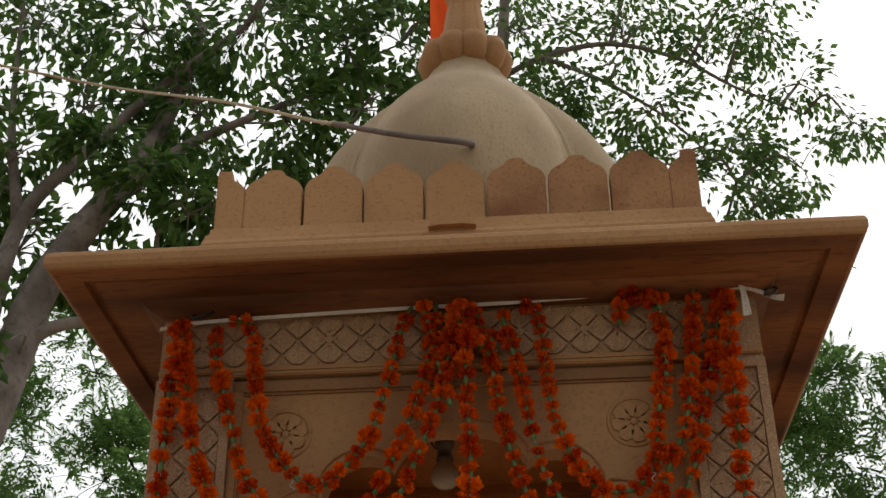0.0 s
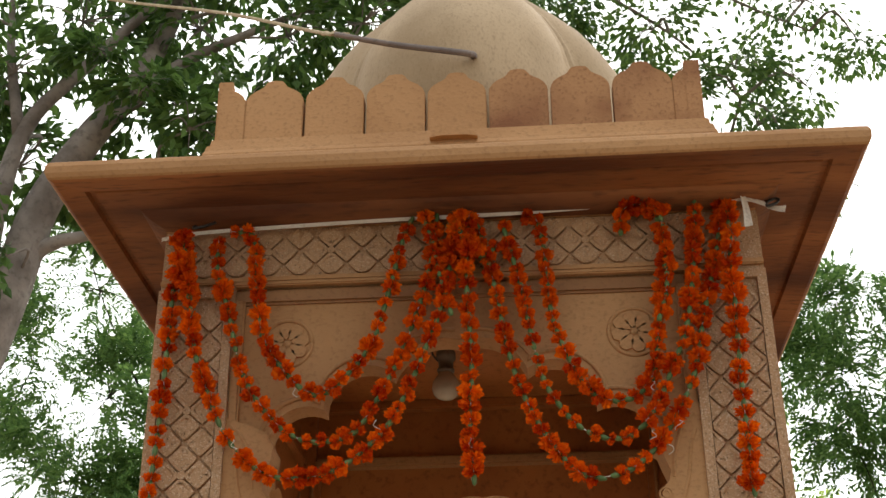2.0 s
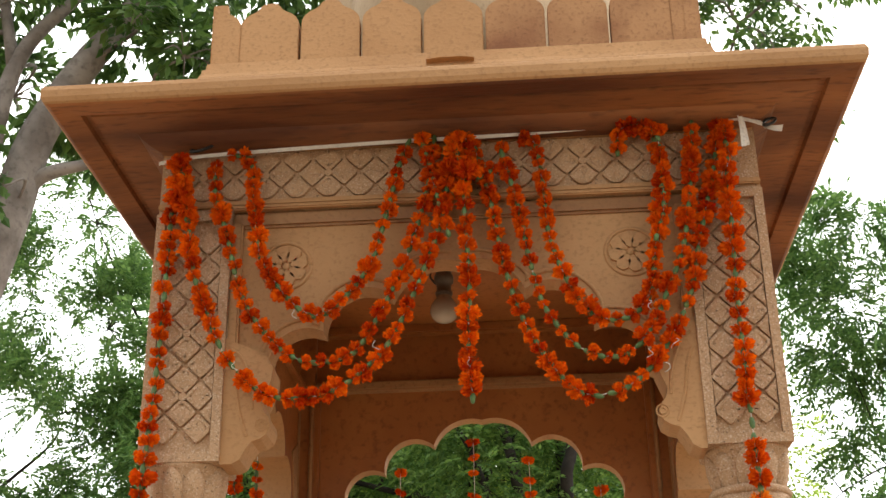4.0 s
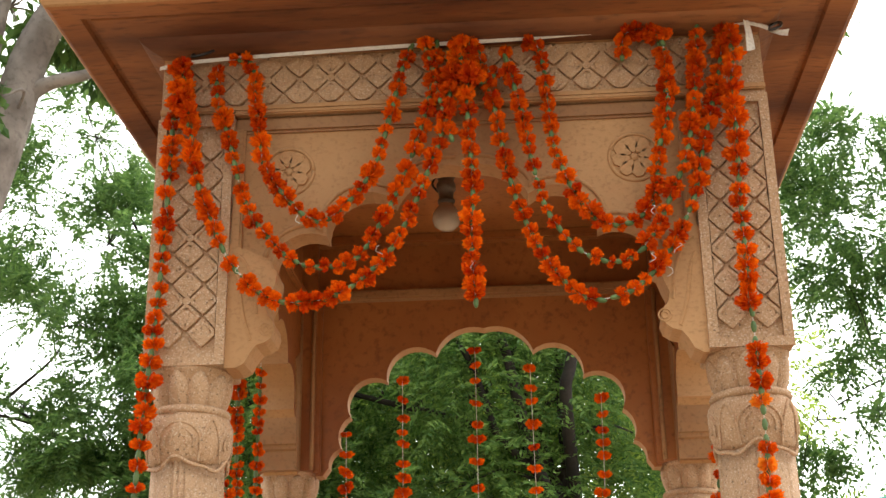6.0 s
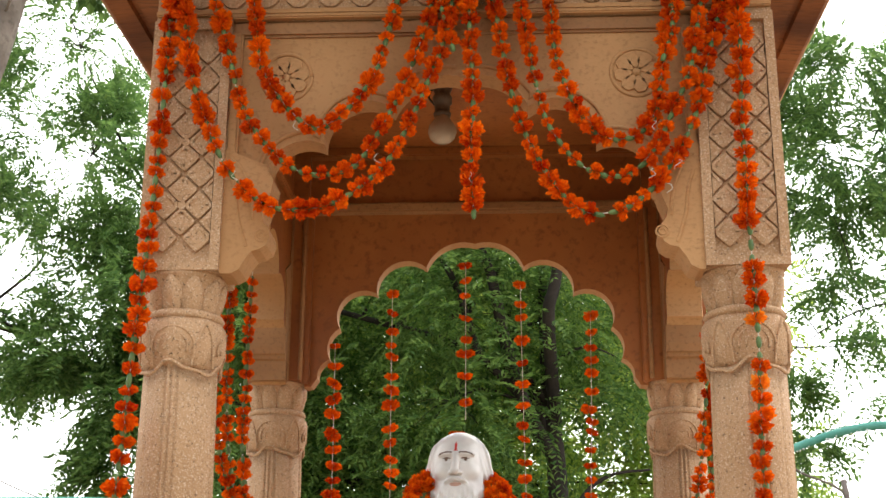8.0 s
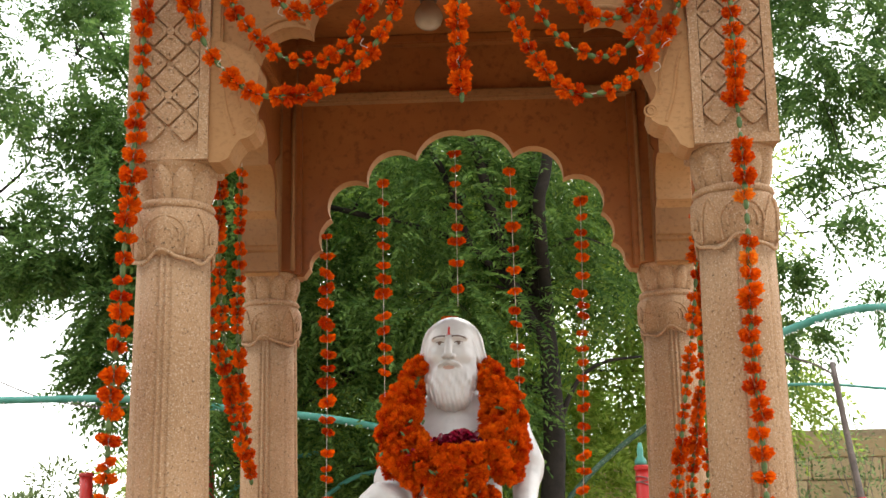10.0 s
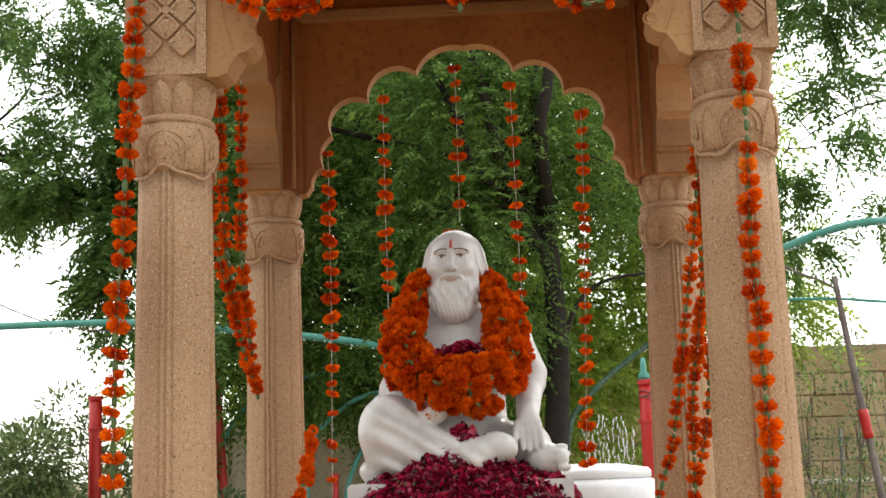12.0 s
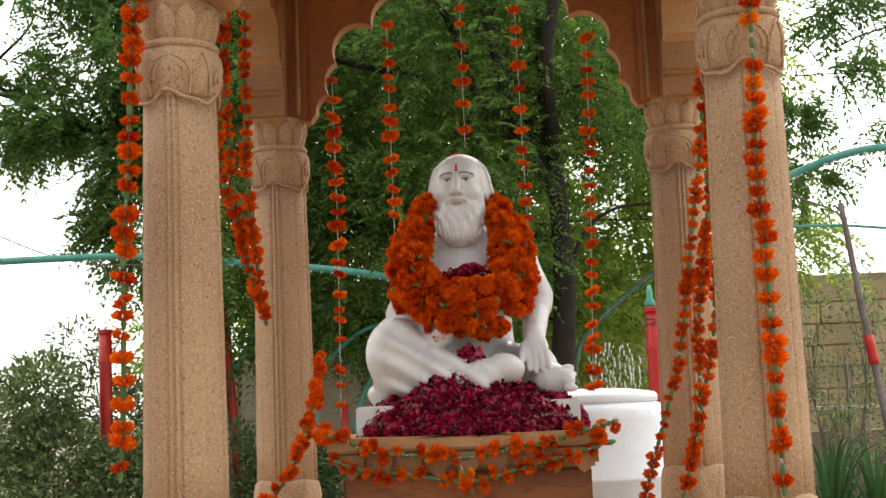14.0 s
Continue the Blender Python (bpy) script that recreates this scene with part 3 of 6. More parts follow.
def lobes(a, z):
    k = max(0.0, min(1.0, (5.36 - z) / 0.3))
    u = abs(math.cos(2 * (a + math.pi / 2 + 0.02)))
    return 1.0 - 0.23 * k * (1 - u ** 0.42) + 0.05 * k * math.exp(-(u / 0.07) ** 2) + 0.008 * k * u ** 80


profile = [(0.66, 3.93), (0.68, 4.15), (0.695, 4.32), (0.69, 4.45), (0.672, 4.58), (0.632, 4.70), (0.58, 4.80), (0.508, 4.91), (0.42, 5.01), (0.328, 5.10), (0.242, 5.18), (0.185, 5.25), (0.155, 5.305), (0.148, 5.35)]
add_lathe(bm, profile, 320, (0.01, 0), lobes)
dome = part("dome", bm, DOME_STONE, PAV, "four-lobed bell-shaped stone dome with weather stains", True)
bm = bmesh.new()
add_lathe(bm, [(0.12, 5.285), (0.155, 5.295), (0.19, 5.33), (0.205, 5.38), (0.195, 5.425), (0.165, 5.445), (0.15, 5.44), (0.10, 5.45), (0.09, 5.47)], 120, (0.01, 0), lambda a, z: 0.84 + 0.18 * abs(math.cos(5 * a)) ** 0.45)
part("ribbed_collar", bm, SMOOTH_STONE, dome, "ribbed cushion ring below the finial", True)
bm = bmesh.new()
add_lathe(bm, [(0.10, 5.46), (0.105, 5.49), (0.095, 5.56), (0.082, 5.66), (0.07, 5.74), (0.085, 5.76), (0.08, 5.79), (0.055, 5.81), (0.075, 5.86), (0.08, 5.90), (0.06, 5.95), (0.025, 5.99), (0.02, 6.08), (0.004, 6.15)], 80, (0.01, 0),
          lambda a, z: 1 - (0.07 * math.exp(-(((a % (math.pi / 5)) - math.pi / 10) / 0.05) ** 2) if z < 5.74 else 0))
part("finial", bm, SMOOTH_STONE, dome, "fluted stone finial", True)

# ---------------------------------------------------------------- pedestal, slab and statue
PX = -0.02
pedestal = thing("pedestal", "tan sandstone pedestal with a moulded top under the statue", "pedestal", at=(PX, -0.1, 1.0))
bm = bmesh.new()
add_box(bm, PX - 0.39, PX + 0.365, -0.40, 0.30, 1.0, 1.33, 0.01)
add_box(bm, PX - 0.42, PX + 0.395, -0.43, 0.33, 1.0, 1.06, 0.01)
part("body", bm, RED_STONE, pedestal)
bm = bmesh.new()
add_box(bm, PX - 0.41, PX + 0.388, -0.42, 0.31, 1.33, 1.395, 0.012)
part("band", bm, CORNICE_STONE, pedestal)
for k in range(-4, 5):
    bm = bmesh.new()
    outline = [(x * 0.041, z) for x, z in ((-1, 1.39), (1, 1.39), (0.94, 1.362), (0.7, 1.338), (0.35, 1.322), (0, 1.312), (-0.35, 1.322), (-0.7, 1.338), (-0.94, 1.362))]
    add_prism(bm, outline, lambda u, z, d, k=k: (PX - 0.012 + k * 0.0885 + u, -0.434 + d, z), 0, 0.026)
    part("scallop", bm, CORNICE_STONE, pedestal)
bm = bmesh.new()
add_box(bm, PX - 0.44, PX + 0.411, -0.45, 0.34, 1.395, 1.44, 0.008)
part("cornice", bm, SMOOTH_STONE, pedestal)

seat = tagged(part("marble_slab", box_bm(-0.385, 0.325, -0.30, 0.27, 1.44, 1.535, 0.006), MARBLE, None), "white marble slab beneath the seated statue", "slab")


def blend(a, b, k):
    h = np.clip(0.5 + 0.5 * (b - a) / k, 0, 1)
    return b + (a - b) * h - k * h * (1 - h)


def skin(field, origin, step):
    """The zero surface of a field on a grid, as vertices and quads."""
    inside = field < 0
    nx, ny, nz = field.shape
    total = np.zeros((nx - 1, ny - 1, nz - 1, 3))
    count = np.zeros((nx - 1, ny - 1, nz - 1))
    corners = [(i, j, k) for i in (0, 1) for j in (0, 1) for k in (0, 1)]
    cut = lambda c: field[c[0]:nx - 1 + c[0], c[1]:ny - 1 + c[1], c[2]:nz - 1 + c[2]]
    for c in corners:
        for axis in range(3):
            if c[axis]:
                continue
            e = list(c)
            e[axis] = 1
            fa, fb = cut(c), cut(e)
            hit = (fa < 0) != (fb < 0)
            t = np.where(hit, fa / np.where(hit, fa - fb, 1), 0)
            count += hit
            for d in range(3):
                total[..., d] += np.where(hit, c[d] + (t if d == axis else 0), 0)
    used = count > 0
    number = np.full(used.shape, -1)
    number[used] = np.arange(used.sum())
    verts = (np.argwhere(used) + total[used] / count[used][:, None]) * step + origin
    quads = []
    for axis in range(3):
        b, c = (axis + 1) % 3, (axis + 2) % 3
        lo = [slice(1, -1)] * 3
        lo[axis] = slice(0, -1)
        hi = list(lo)
        hi[axis] = slice(1, None)
        change = inside[tuple(lo)] != inside[tuple(hi)]
        where = np.argwhere(change)
        for d in range(3):
            if d != axis:
                where[:, d] += 1
        flip = inside[tuple(where.T)]
        ids = []
        for ob_, oc in ((0, 0), (1, 0), (1, 1), (0, 1)):
            q = where.copy()
            q[:, b] -= ob_
            q[:, c] -= oc
            ids.append(number[tuple(q.T)])
        q = np.stack(ids, 1)
        q[~flip] = q[~flip][:, ::-1]
        quads.append(q)
    return verts, np.concatenate(quads)


def sculptor(X, Y, Z):
    """Two kinds of rounded form on a grid: a ball and a tapered limb."""
    def ball(x, y, z, rx, ry, rz):
        k = np.sqrt(((X - x) / rx) ** 2 + ((Y - y) / ry) ** 2 + ((Z - z) / rz) ** 2)
        return (k - 1) * min(rx, ry, rz)

    def limb(a, b, ra, rb):
        d = np.array(b) - np.array(a)
        t = np.clip(((X - a[0]) * d[0] + (Y - a[1]) * d[1] + (Z - a[2]) * d[2]) / d.dot(d), 0, 1)
        return np.sqrt((X - a[0] - t * d[0]) ** 2 + (Y - a[1] - t * d[1]) ** 2 + (Z - a[2] - t * d[2]) ** 2) - (ra + (rb - ra) * t)
    return ball, limb


def cells(origin, shape, step):
    return [origin[i] + step * np.arange(shape[i]).reshape([-1 if j == i else 1 for j in range(3)]) for i in range(3)]


HEAD_AT, HEAD_TURN = (-0.034, -0.03), radians(-5)


def head_skin():
    """Head in its own axes: x across, y backwards, the face at the front."""
    step, origin, shape = 0.0026, np.array((-0.13, -0.165, 2.03)), (100, 124, 142)
    X, Y, Z = cells(origin, shape, step)
    ball, limb = sculptor(X, Y, Z)
    A = np.abs(X)
    head = blend(ball(0, 0, 2.288, 0.088, 0.104, 0.093), ball(0, -0.03, 2.225, 0.078, 0.083, 0.085), 0.03)
    # hair combed back from a high forehead and down over the ears
    hair = ball(0, 0.038, 2.284, 0.096, 0.094, 0.101)
    for s in (-1, 1):
        hair = blend(hair, ball(s * 0.082, 0.012, 2.262, 0.022, 0.044, 0.056), 0.03)
        hair = blend(hair, ball(s * 0.092, 0.012, 2.238, 0.020, 0.040, 0.030), 0.014)
    side = np.clip((A - 0.04) / 0.03, 0, 1)
    hair = hair + 0.0038 * np.sin(150 * A + 75 * (Z - 2.25) + 60 * Y + 1.2 * np.sin(40 * Z)) * side + 0.0011 * np.sin(390 * A + 120 * Z + 90 * Y) * side
    for s in (-1, 1):
        head = blend(head, limb((s * 0.013, -0.107, 2.297), (s * 0.058, -0.088, 2.295), 0.0075, 0.005), 0.009)
        head = blend(head, ball(s * 0.041, -0.080, 2.238, 0.024, 0.024, 0.021), 0.018)
        head = -blend(-head, ball(s * 0.0315, -0.121, 2.279, 0.020, 0.032, 0.0125), 0.005)
        head = blend(head, ball(s * 0.0315, -0.081, 2.2775, 0.0165, 0.0165, 0.0105), 0.0025)
        head = blend(head, limb((s * 0.019, -0.098, 2.286), (s * 0.050, -0.086, 2.285), 0.0035, 0.003), 0.003)
    head = blend(head, hair, 0.016)
    head = blend(head, limb((0, -0.104, 2.292), (0, -0.132, 2.238), 0.0095, 0.0145), 0.007)
    for s in (-1, 1):
        head = blend(head, ball(s * 0.0145, -0.117, 2.233, 0.009, 0.012, 0.0078), 0.004)
    # beard in long combed locks, parted under the lip
    beard = blend(ball(0, -0.064, 2.160, 0.082, 0.058, 0.066), ball(0, -0.074, 2.118, 0.070, 0.050, 0.055), 0.03)
    beard = blend(beard, ball(0.006, -0.085, 2.088, 0.048, 0.036, 0.030), 0.03)
    low = np.clip((2.185 - Z) / 0.03, 0, 1)
    beard = beard + (0.0021 * np.sin(190 * X + 2.6 * np.sin(38 * Z) + 25 * Z) + 0.0014 * np.sin(430 * X + 2.0 * np.sin(60 * Z + 9 * X))) * low
    for s in (-1, 1):
        beard = blend(beard, limb((s * 0.068, -0.045, 2.25), (s * 0.070, -0.055, 2.17), 0.013, 0.02), 0.02)
    head = blend(head, beard, 0.008)
    head = -blend(-head, ball(0, -0.126, 2.1955, 0.026, 0.014, 0.008), 0.004)
    for z, r in ((2.1995, 0.0042), (2.1915, 0.0050)):
        head = blend(head, limb((-0.017, -0.108, z), (0.017, -0.108, z), r, r), 0.0025)
    for s in (-1, 1):
        tache = limb((s * 0.003, -0.119, 2.214), (s * 0.028, -0.110, 2.206), 0.0065, 0.0065)
        tache = blend(tache, limb((s * 0.028, -0.110, 2.206), (s * 0.050, -0.092, 2.178), 0.0065, 0.004), 0.006)
        head = blend(head, tache + 0.0012 * np.sin(480 * (Z + 0.5 * A)), 0.004)
    verts, quads = skin(head, origin, step)
    return verts, quads


def statue_mesh():
    step, origin = 0.005, np.array((-0.44, -0.42, 1.51))
    shape = (160, 134, 132)
    X, Y, Z = cells(origin, shape, step)
    ball, limb = sculptor(X, Y, Z)
    f = limb((-0.03, 0.03, 1.62), (-0.03, 0.0, 1.93), 0.16, 0.145)
    f = blend(f, limb((-0.20, 0.01, 1.985), (0.145, 0.01, 1.985), 0.07, 0.07), 0.06)
    f = blend(f, limb((-0.03, -0.01, 2.0), (-0.03, -0.03, 2.12), 0.078, 0.07), 0.04)
    for s in (-1, 1):
        f = blend(f, limb((-0.03 + s * 0.03, 0.0, 2.075), (-0.03 + s * 0.165, 0.01, 2.0), 0.06, 0.06), 0.03)
    # robe over the folded legs, with its folds
    folds = 0.006 * np.sin(88 * (Z + 0.42 * X + 0.9 * (X + 0.3) ** 2)) * np.clip((0.10 - X) / 0.1, 0, 1) * np.clip((X + 0.345) / 0.09, 0, 1) * np.clip((-0.06 - Y) / 0.08, 0, 1)
    legs = limb((-0.08, 0.0, 1.68), (-0.255, -0.19, 1.722), 0.115, 0.098)
    legs = blend(legs, limb((-0.262, -0.19, 1.67), (0.02, -0.31, 1.605), 0.085, 0.062), 0.05)
    legs = blend(legs, ball(-0.20, -0.10, 1.58, 0.16, 0.15, 0.055), 0.04) + folds
    legs = blend(legs, ball(0.085, -0.30, 1.635, 0.072, 0.055, 0.052), 0.02)
    legs = blend(legs, limb((0.05, 0.0, 1.64), (0.19, -0.13, 1.645), 0.10, 0.072), 0.04)
    legs = blend(legs, limb((0.19, -0.13, 1.625), (0.245, -0.22, 1.60), 0.062, 0.052), 0.03)
    f = blend(f, legs, 0.035)
    f = blend(f, ball(-0.02, 0.05, 1.57, 0.28, 0.20, 0.06), 0.04)
    # foot and toes
    f = blend(f, limb((0.23, -0.22, 1.60), (0.285, -0.27, 1.60), 0.045, 0.028), 0.02)
    for k in range(4):
        f = blend(f, ball(0.293 + 0.006 * (k % 2), -0.25 - 0.012 * k, 1.632 - 0.021 * k, 0.022, 0.016, 0.013), 0.006)
    # arm, hand and fingers
    f = blend(f, limb((0.155, 0.0, 1.97), (0.205, -0.08, 1.85), 0.062, 0.05), 0.03)
    f = blend(f, limb((0.205, -0.08, 1.85), (0.192, -0.20, 1.745), 0.048, 0.037), 0.02)
    f = blend(f, limb((0.158, 0.0, 1.97), (0.203, -0.072, 1.872), 0.066, 0.060), 0.004)   # sleeve with its hem
    f = blend(f, ball(0.194, -0.235, 1.70, 0.042, 0.024, 0.05), 0.02)
    for k in range(4):
        f = blend(f, limb((0.17 + 0.019 * k, -0.25, 1.69), (0.172 + 0.021 * k, -0.262, 1.625 + 0.006 * abs(k - 1)), 0.0105, 0.0085), 0.005)
    f = blend(f, limb((0.158, -0.235, 1.71), (0.146, -0.262, 1.655), 0.013, 0.010), 0.008)
    f = blend(f, limb((-0.19, 0.0, 1.97), (-0.245, -0.08, 1.83), 0.062, 0.052), 0.03)
    f = blend(f, limb((-0.245, -0.08, 1.83), (-0.10, -0.25, 1.755), 0.05, 0.036), 0.02)
    f = blend(f, ball(-0.30, -0.10, 1.565, 0.05, 0.07, 0.045), 0.03)
    verts, quads = skin(f, origin, step)
    verts[:, 2] += 0.014 * np.clip((verts[:, 2] - 1.75) / 0.3, 0, 1)
    hv, hq = head_skin()
    c, d = math.cos(HEAD_TURN), math.sin(HEAD_TURN)
    hv = np.column_stack([HEAD_AT[0] + c * hv[:, 0] - d * hv[:, 1], HEAD_AT[1] + d * hv[:, 0] + c * hv[:, 1], hv[:, 2]])
    quads = np.concatenate([quads, hq + len(verts)])
    verts = np.concatenate([verts, hv])
    me = bpy.data.meshes.new("statue")
    me.from_pydata(verts.tolist(), [], quads.tolist())
    me.update()
    return me


statue_data = statue_mesh()
statue = link_mesh("statue", statue_data, MARBLE, None, "", True)
statue_data.materials.append(TILAK)
statue_data.materials.append(HAIRLINE)
statue_data.materials.append(LIPS)
for p in statue_data.polygons:
    c = p.center - Vector((*HEAD_AT, 0))
    c = Matrix.Rotation(-HEAD_TURN, 3, "Z") @ c
    if c.z < 2.18 or c.y > -0.06:
        continue
    a = abs(c.x)
    brow = 2.2985 + 0.005 * math.cos((a - 0.034) * 60) - 0.004 * (a / 0.05) ** 3
    if c.y < -0.08 and a < 0.0052 * (1 - (c.z - 2.303) / 0.042) + 0.001 and 2.306 < c.z < 2.338:
        p.material_index = 1
    elif 0.012 < a < 0.056 and abs(c.z - brow) < 0.0028:
        p.material_index = 2
    elif abs(a - 0.0315) < 0.0135 and 2.2818 < c.z + 14 * (a - 0.0315) ** 2 < 2.2855:
        p.material_index = 2
    elif (c.x + 0.032 * (1 if c.x < 0 else -1)) ** 2 + (c.z - 2.2785) ** 2 < 0.0050 ** 2:
        p.material_index = 2
    elif (c.x / 0.019) ** 2 + ((c.z - 2.1955) / 0.0066) ** 2 < 1 and c.y < -0.103:
        p.material_index = 3
tagged(statue, "polished white marble statue of a seated bearded sage", "statue")

# ---------------------------------------------------------------- marigold garlands


def flower_mesh(seed, flat):
    """A marigold: ruffled petals in layers round a short axis; unit radius."""
    r = random.Random(seed)
    verts, faces = [], []
    for layer, (n, rad, lift) in enumerate(((34, 1.0, 0.0), (32, 0.96, 0.16), (30, 0.86, 0.33), (24, 0.68, 0.5), (32, 0.95, -0.2), (16, 0.42, 0.64), (22, 0.78, -0.42))):
        for i in range(n):
            a = 2 * math.pi * (i + r.uniform(-0.3, 0.3)) / n + layer
            q = rad * r.uniform(0.66, 1.16)
            w = 1.95 * q / n * r.uniform(0.75, 1.3)
            h = (lift + r.uniform(-0.12, 0.12)) * flat
            d, s = Vector((math.cos(a), math.sin(a), 0)), Vector((-math.sin(a), math.cos(a), 0))
            base = len(verts)
            up = Vector((0, 0, 1))
            twist = r.uniform(-0.2, 0.2)
            verts += [d * 0.12 + up * h * 0.6, d * q * 0.84 - s * w + up * (h + twist), d * q + up * (h + 0.1 * r.uniform(-1, 1)), d * q * 0.84 + s * w + up * (h - twist)]
            faces += [(base, base + 1, base + 2), (base, base + 2, base + 3)]
    me = bpy.data.meshes.new("marigold")
    me.from_pydata([tuple(v) for v in verts], [], faces)
    me.update()
    return me


def coloured(me, mat):
    me.materials.append(mat)
    return me


FLOWERS = [coloured(flower_mesh(k, 1.0), MARIGOLD) for k in range(6)]
DISCS = [coloured(flower_mesh(20 + k, 0.75), MARIGOLD) for k in range(5)]
YELLOW = [coloured(flower_mesh(40 + k, 1.0), MARIGOLD_YELLOW) for k in range(2)]
dice = random.Random(11)
calyx_bm = bmesh.new()
bmesh.ops.create_uvsphere(calyx_bm, u_segments=6, v_segments=4, radius=1.0)
CALYX = bpy.data.meshes.new("calyx")
calyx_bm.to_mesh(CALYX)
calyx_bm.free()
CALYX.polygons.foreach_set("use_smooth", [True] * len(CALYX.polygons))
CALYX.materials.append(STEM)


def add_flower(parent, place, axis, size, kinds, lean=0.45):
    ob = new("marigold", dice.choice(kinds))
    ob.parent = parent
    ob.matrix_parent_inverse = Matrix.Translation(-parent.location)
    axis = (Vector(axis) + Vector([dice.gauss(0, lean * 0.5) for _ in range(3)])).normalized()
    turn = axis.to_track_quat("Z", "Y").to_matrix().to_4x4() @ Matrix.Rotation(dice.uniform(0, 6.28), 4, "Z")
    ob.matrix_basis = Matrix.Translation(place) @ turn @ Matrix.Diagonal((size, size, size * dice.uniform(0.8, 1.15), 1))
    return ob


def garland(points, label, gap=0.034, size=0.0285, kinds=None, bare=0.08, yellow=0.0, thick=0.0, bulge=True, group="marigold garlands"):
    """A string of marigolds along a smooth line, with green calyxes between the flowers."""
    kinds = kinds or FLOWERS
    line = smooth_line(points, 8)
    g = thing("garland", label, "garland", group, at=line[0])
    bm = bmesh.new()
    add_tube(bm, line, 0.0014, 5)
    part("thread", bm, THREAD, g)
    walked, target, swell = 0.0, 0.01, 1.0
    for a, b in zip(line, line[1:]):
        d = (b - a).length
        while target <= walked + d:
            p = a + (b - a) * ((target - walked) / d)
            way = (b - a).normalized()
            swell = 0.7 * swell + 0.3 * dice.uniform(0.6, 1.4)
            s = size * 0.97 * swell * dice.uniform(0.82, 1.2)
            step = gap * dice.uniform(0.82, 1.5)
            if dice.random() > bare:
                off = Vector([dice.gauss(0, thick + 0.003) for _ in range(3)])
                add_flower(g, p + off, way, s, YELLOW if dice.random() < yellow else kinds)
            else:
                step *= 0.8
            if bulge:
                q = p + way * step * 0.55
                bud = new("calyx", CALYX)
                bud.parent = g
                bud.matrix_parent_inverse = Matrix.Translation(-g.location)
                bud.matrix_basis = Matrix.Translation(q) @ way.to_track_quat("Z", "Y").to_matrix().to_4x4() @ Matrix.Diagonal((0.0086, 0.0086, step * 0.42, 1))
            target += step
        walked += d
    return g


def hung(y, pts, label, **k):
    return garland([(x, y + 0.006 * math.sin(9 * z), z) for x, z in pts], label, **k)


FY = -0.945
SWAG = "orange marigold garland draped in a swag across the arch"
DROP = "orange marigold garland hanging straight down"
# left of the arch
hung(FY, [(-0.865, 3.66), (-0.868, 3.45), (-0.872, 3.12), (-0.885, 2.80), (-0.90, 2.55), (-0.915, 2.25), (-0.93, 1.95)], DROP + " beside a pillar", gap=0.041, size=0.033, yellow=0.03, kinds=DISCS + FLOWERS)
hung(FY, [(-0.928, 1.92), (-0.932, 1.75), (-0.937, 1.56), (-0.945, 1.36)], "lower length of an orange marigold garland beside a pillar", gap=0.046, size=0.035, kinds=DISCS)
hung(FY - 0.012, [(-0.85, 3.67), (-0.83, 3.55), (-0.81, 3.45), (-0.79, 3.30), (-0.74, 3.15), (-0.67, 3.0), (-0.56, 2.89), (-0.43, 2.87), (-0.32, 2.91), (-0.21, 3.01), (-0.14, 3.14), (-0.09, 3.26), (-0.04, 3.41), (0.0, 3.66)], SWAG, gap=0.036, yellow=0.02)
hung(FY, [(-0.74, 3.65), (-0.735, 3.54), (-0.69, 3.39), (-0.63, 3.18), (-0.51, 3.02), (-0.40, 2.98), (-0.30, 3.01), (-0.21, 3.15), (-0.14, 3.31), (-0.08, 3.53), (-0.06, 3.69)], SWAG, gap=0.034)
hung(FY - 0.01, [(-0.70, 3.67), (-0.63, 3.64), (-0.61, 3.48), (-0.58, 3.31), (-0.49, 3.17), (-0.41, 3.12), (-0.33, 3.17), (-0.25, 3.28), (-0.20, 3.46), (-0.16, 3.63), (-0.13, 3.69)], SWAG, gap=0.034)
# thick clump where the left strings are tied
hung(FY - 0.02, [(-0.845, 3.65), (-0.835, 3.56), (-0.815, 3.44)], "thick knot of orange marigolds at a tied end", gap=0.02, size=0.030, bare=0.0, thick=0.012)
# the middle
hung(FY - 0.015, [(0.04, 3.69), (0.03, 3.43), (0.04, 3.22), (0.033, 3.02), (0.04, 2.86)], "short orange marigold garland hanging at the middle of the arch", gap=0.036, size=0.031, bare=0.0)
hung(FY - 0.03, [(0.0, 3.69), (0.015, 3.62), (0.03, 3.54), (0.04, 3.50)], "thick knot of orange marigolds where the swags meet", gap=0.018, size=0.030, bare=0.0, thick=0.02)
hung(FY - 0.02, [(-0.10, 3.69), (-0.075, 3.60), (-0.05, 3.48), (-0.02, 3.36)], "short doubled end of an orange marigold garland", gap=0.03, size=0.025)
hung(FY - 0.02, [(0.13, 3.58), (0.09, 3.55), (0.05, 3.58), (0.03, 3.66)], "short doubled end of an orange marigold garland", gap=0.026, size=0.027)
# right of the arch
hung(FY, [(0.06, 3.68), (0.11, 3.46), (0.14, 3.27), (0.18, 3.12), (0.24, 2.99), (0.32, 2.88), (0.39, 2.85), (0.49, 2.88), (0.58, 2.97), (0.67, 3.13), (0.72, 3.32), (0.78, 3.54), (0.81, 3.70)], SWAG, gap=0.034)
hung(FY - 0.012, [(0.14, 3.66), (0.19, 3.44), (0.22, 3.25), (0.26, 3.11), (0.35, 2.99), (0.46, 2.96), (0.54, 3.02), (0.61, 3.15), (0.67, 3.30), (0.71, 3.52), (0.73, 3.71)], SWAG, gap=0.034)
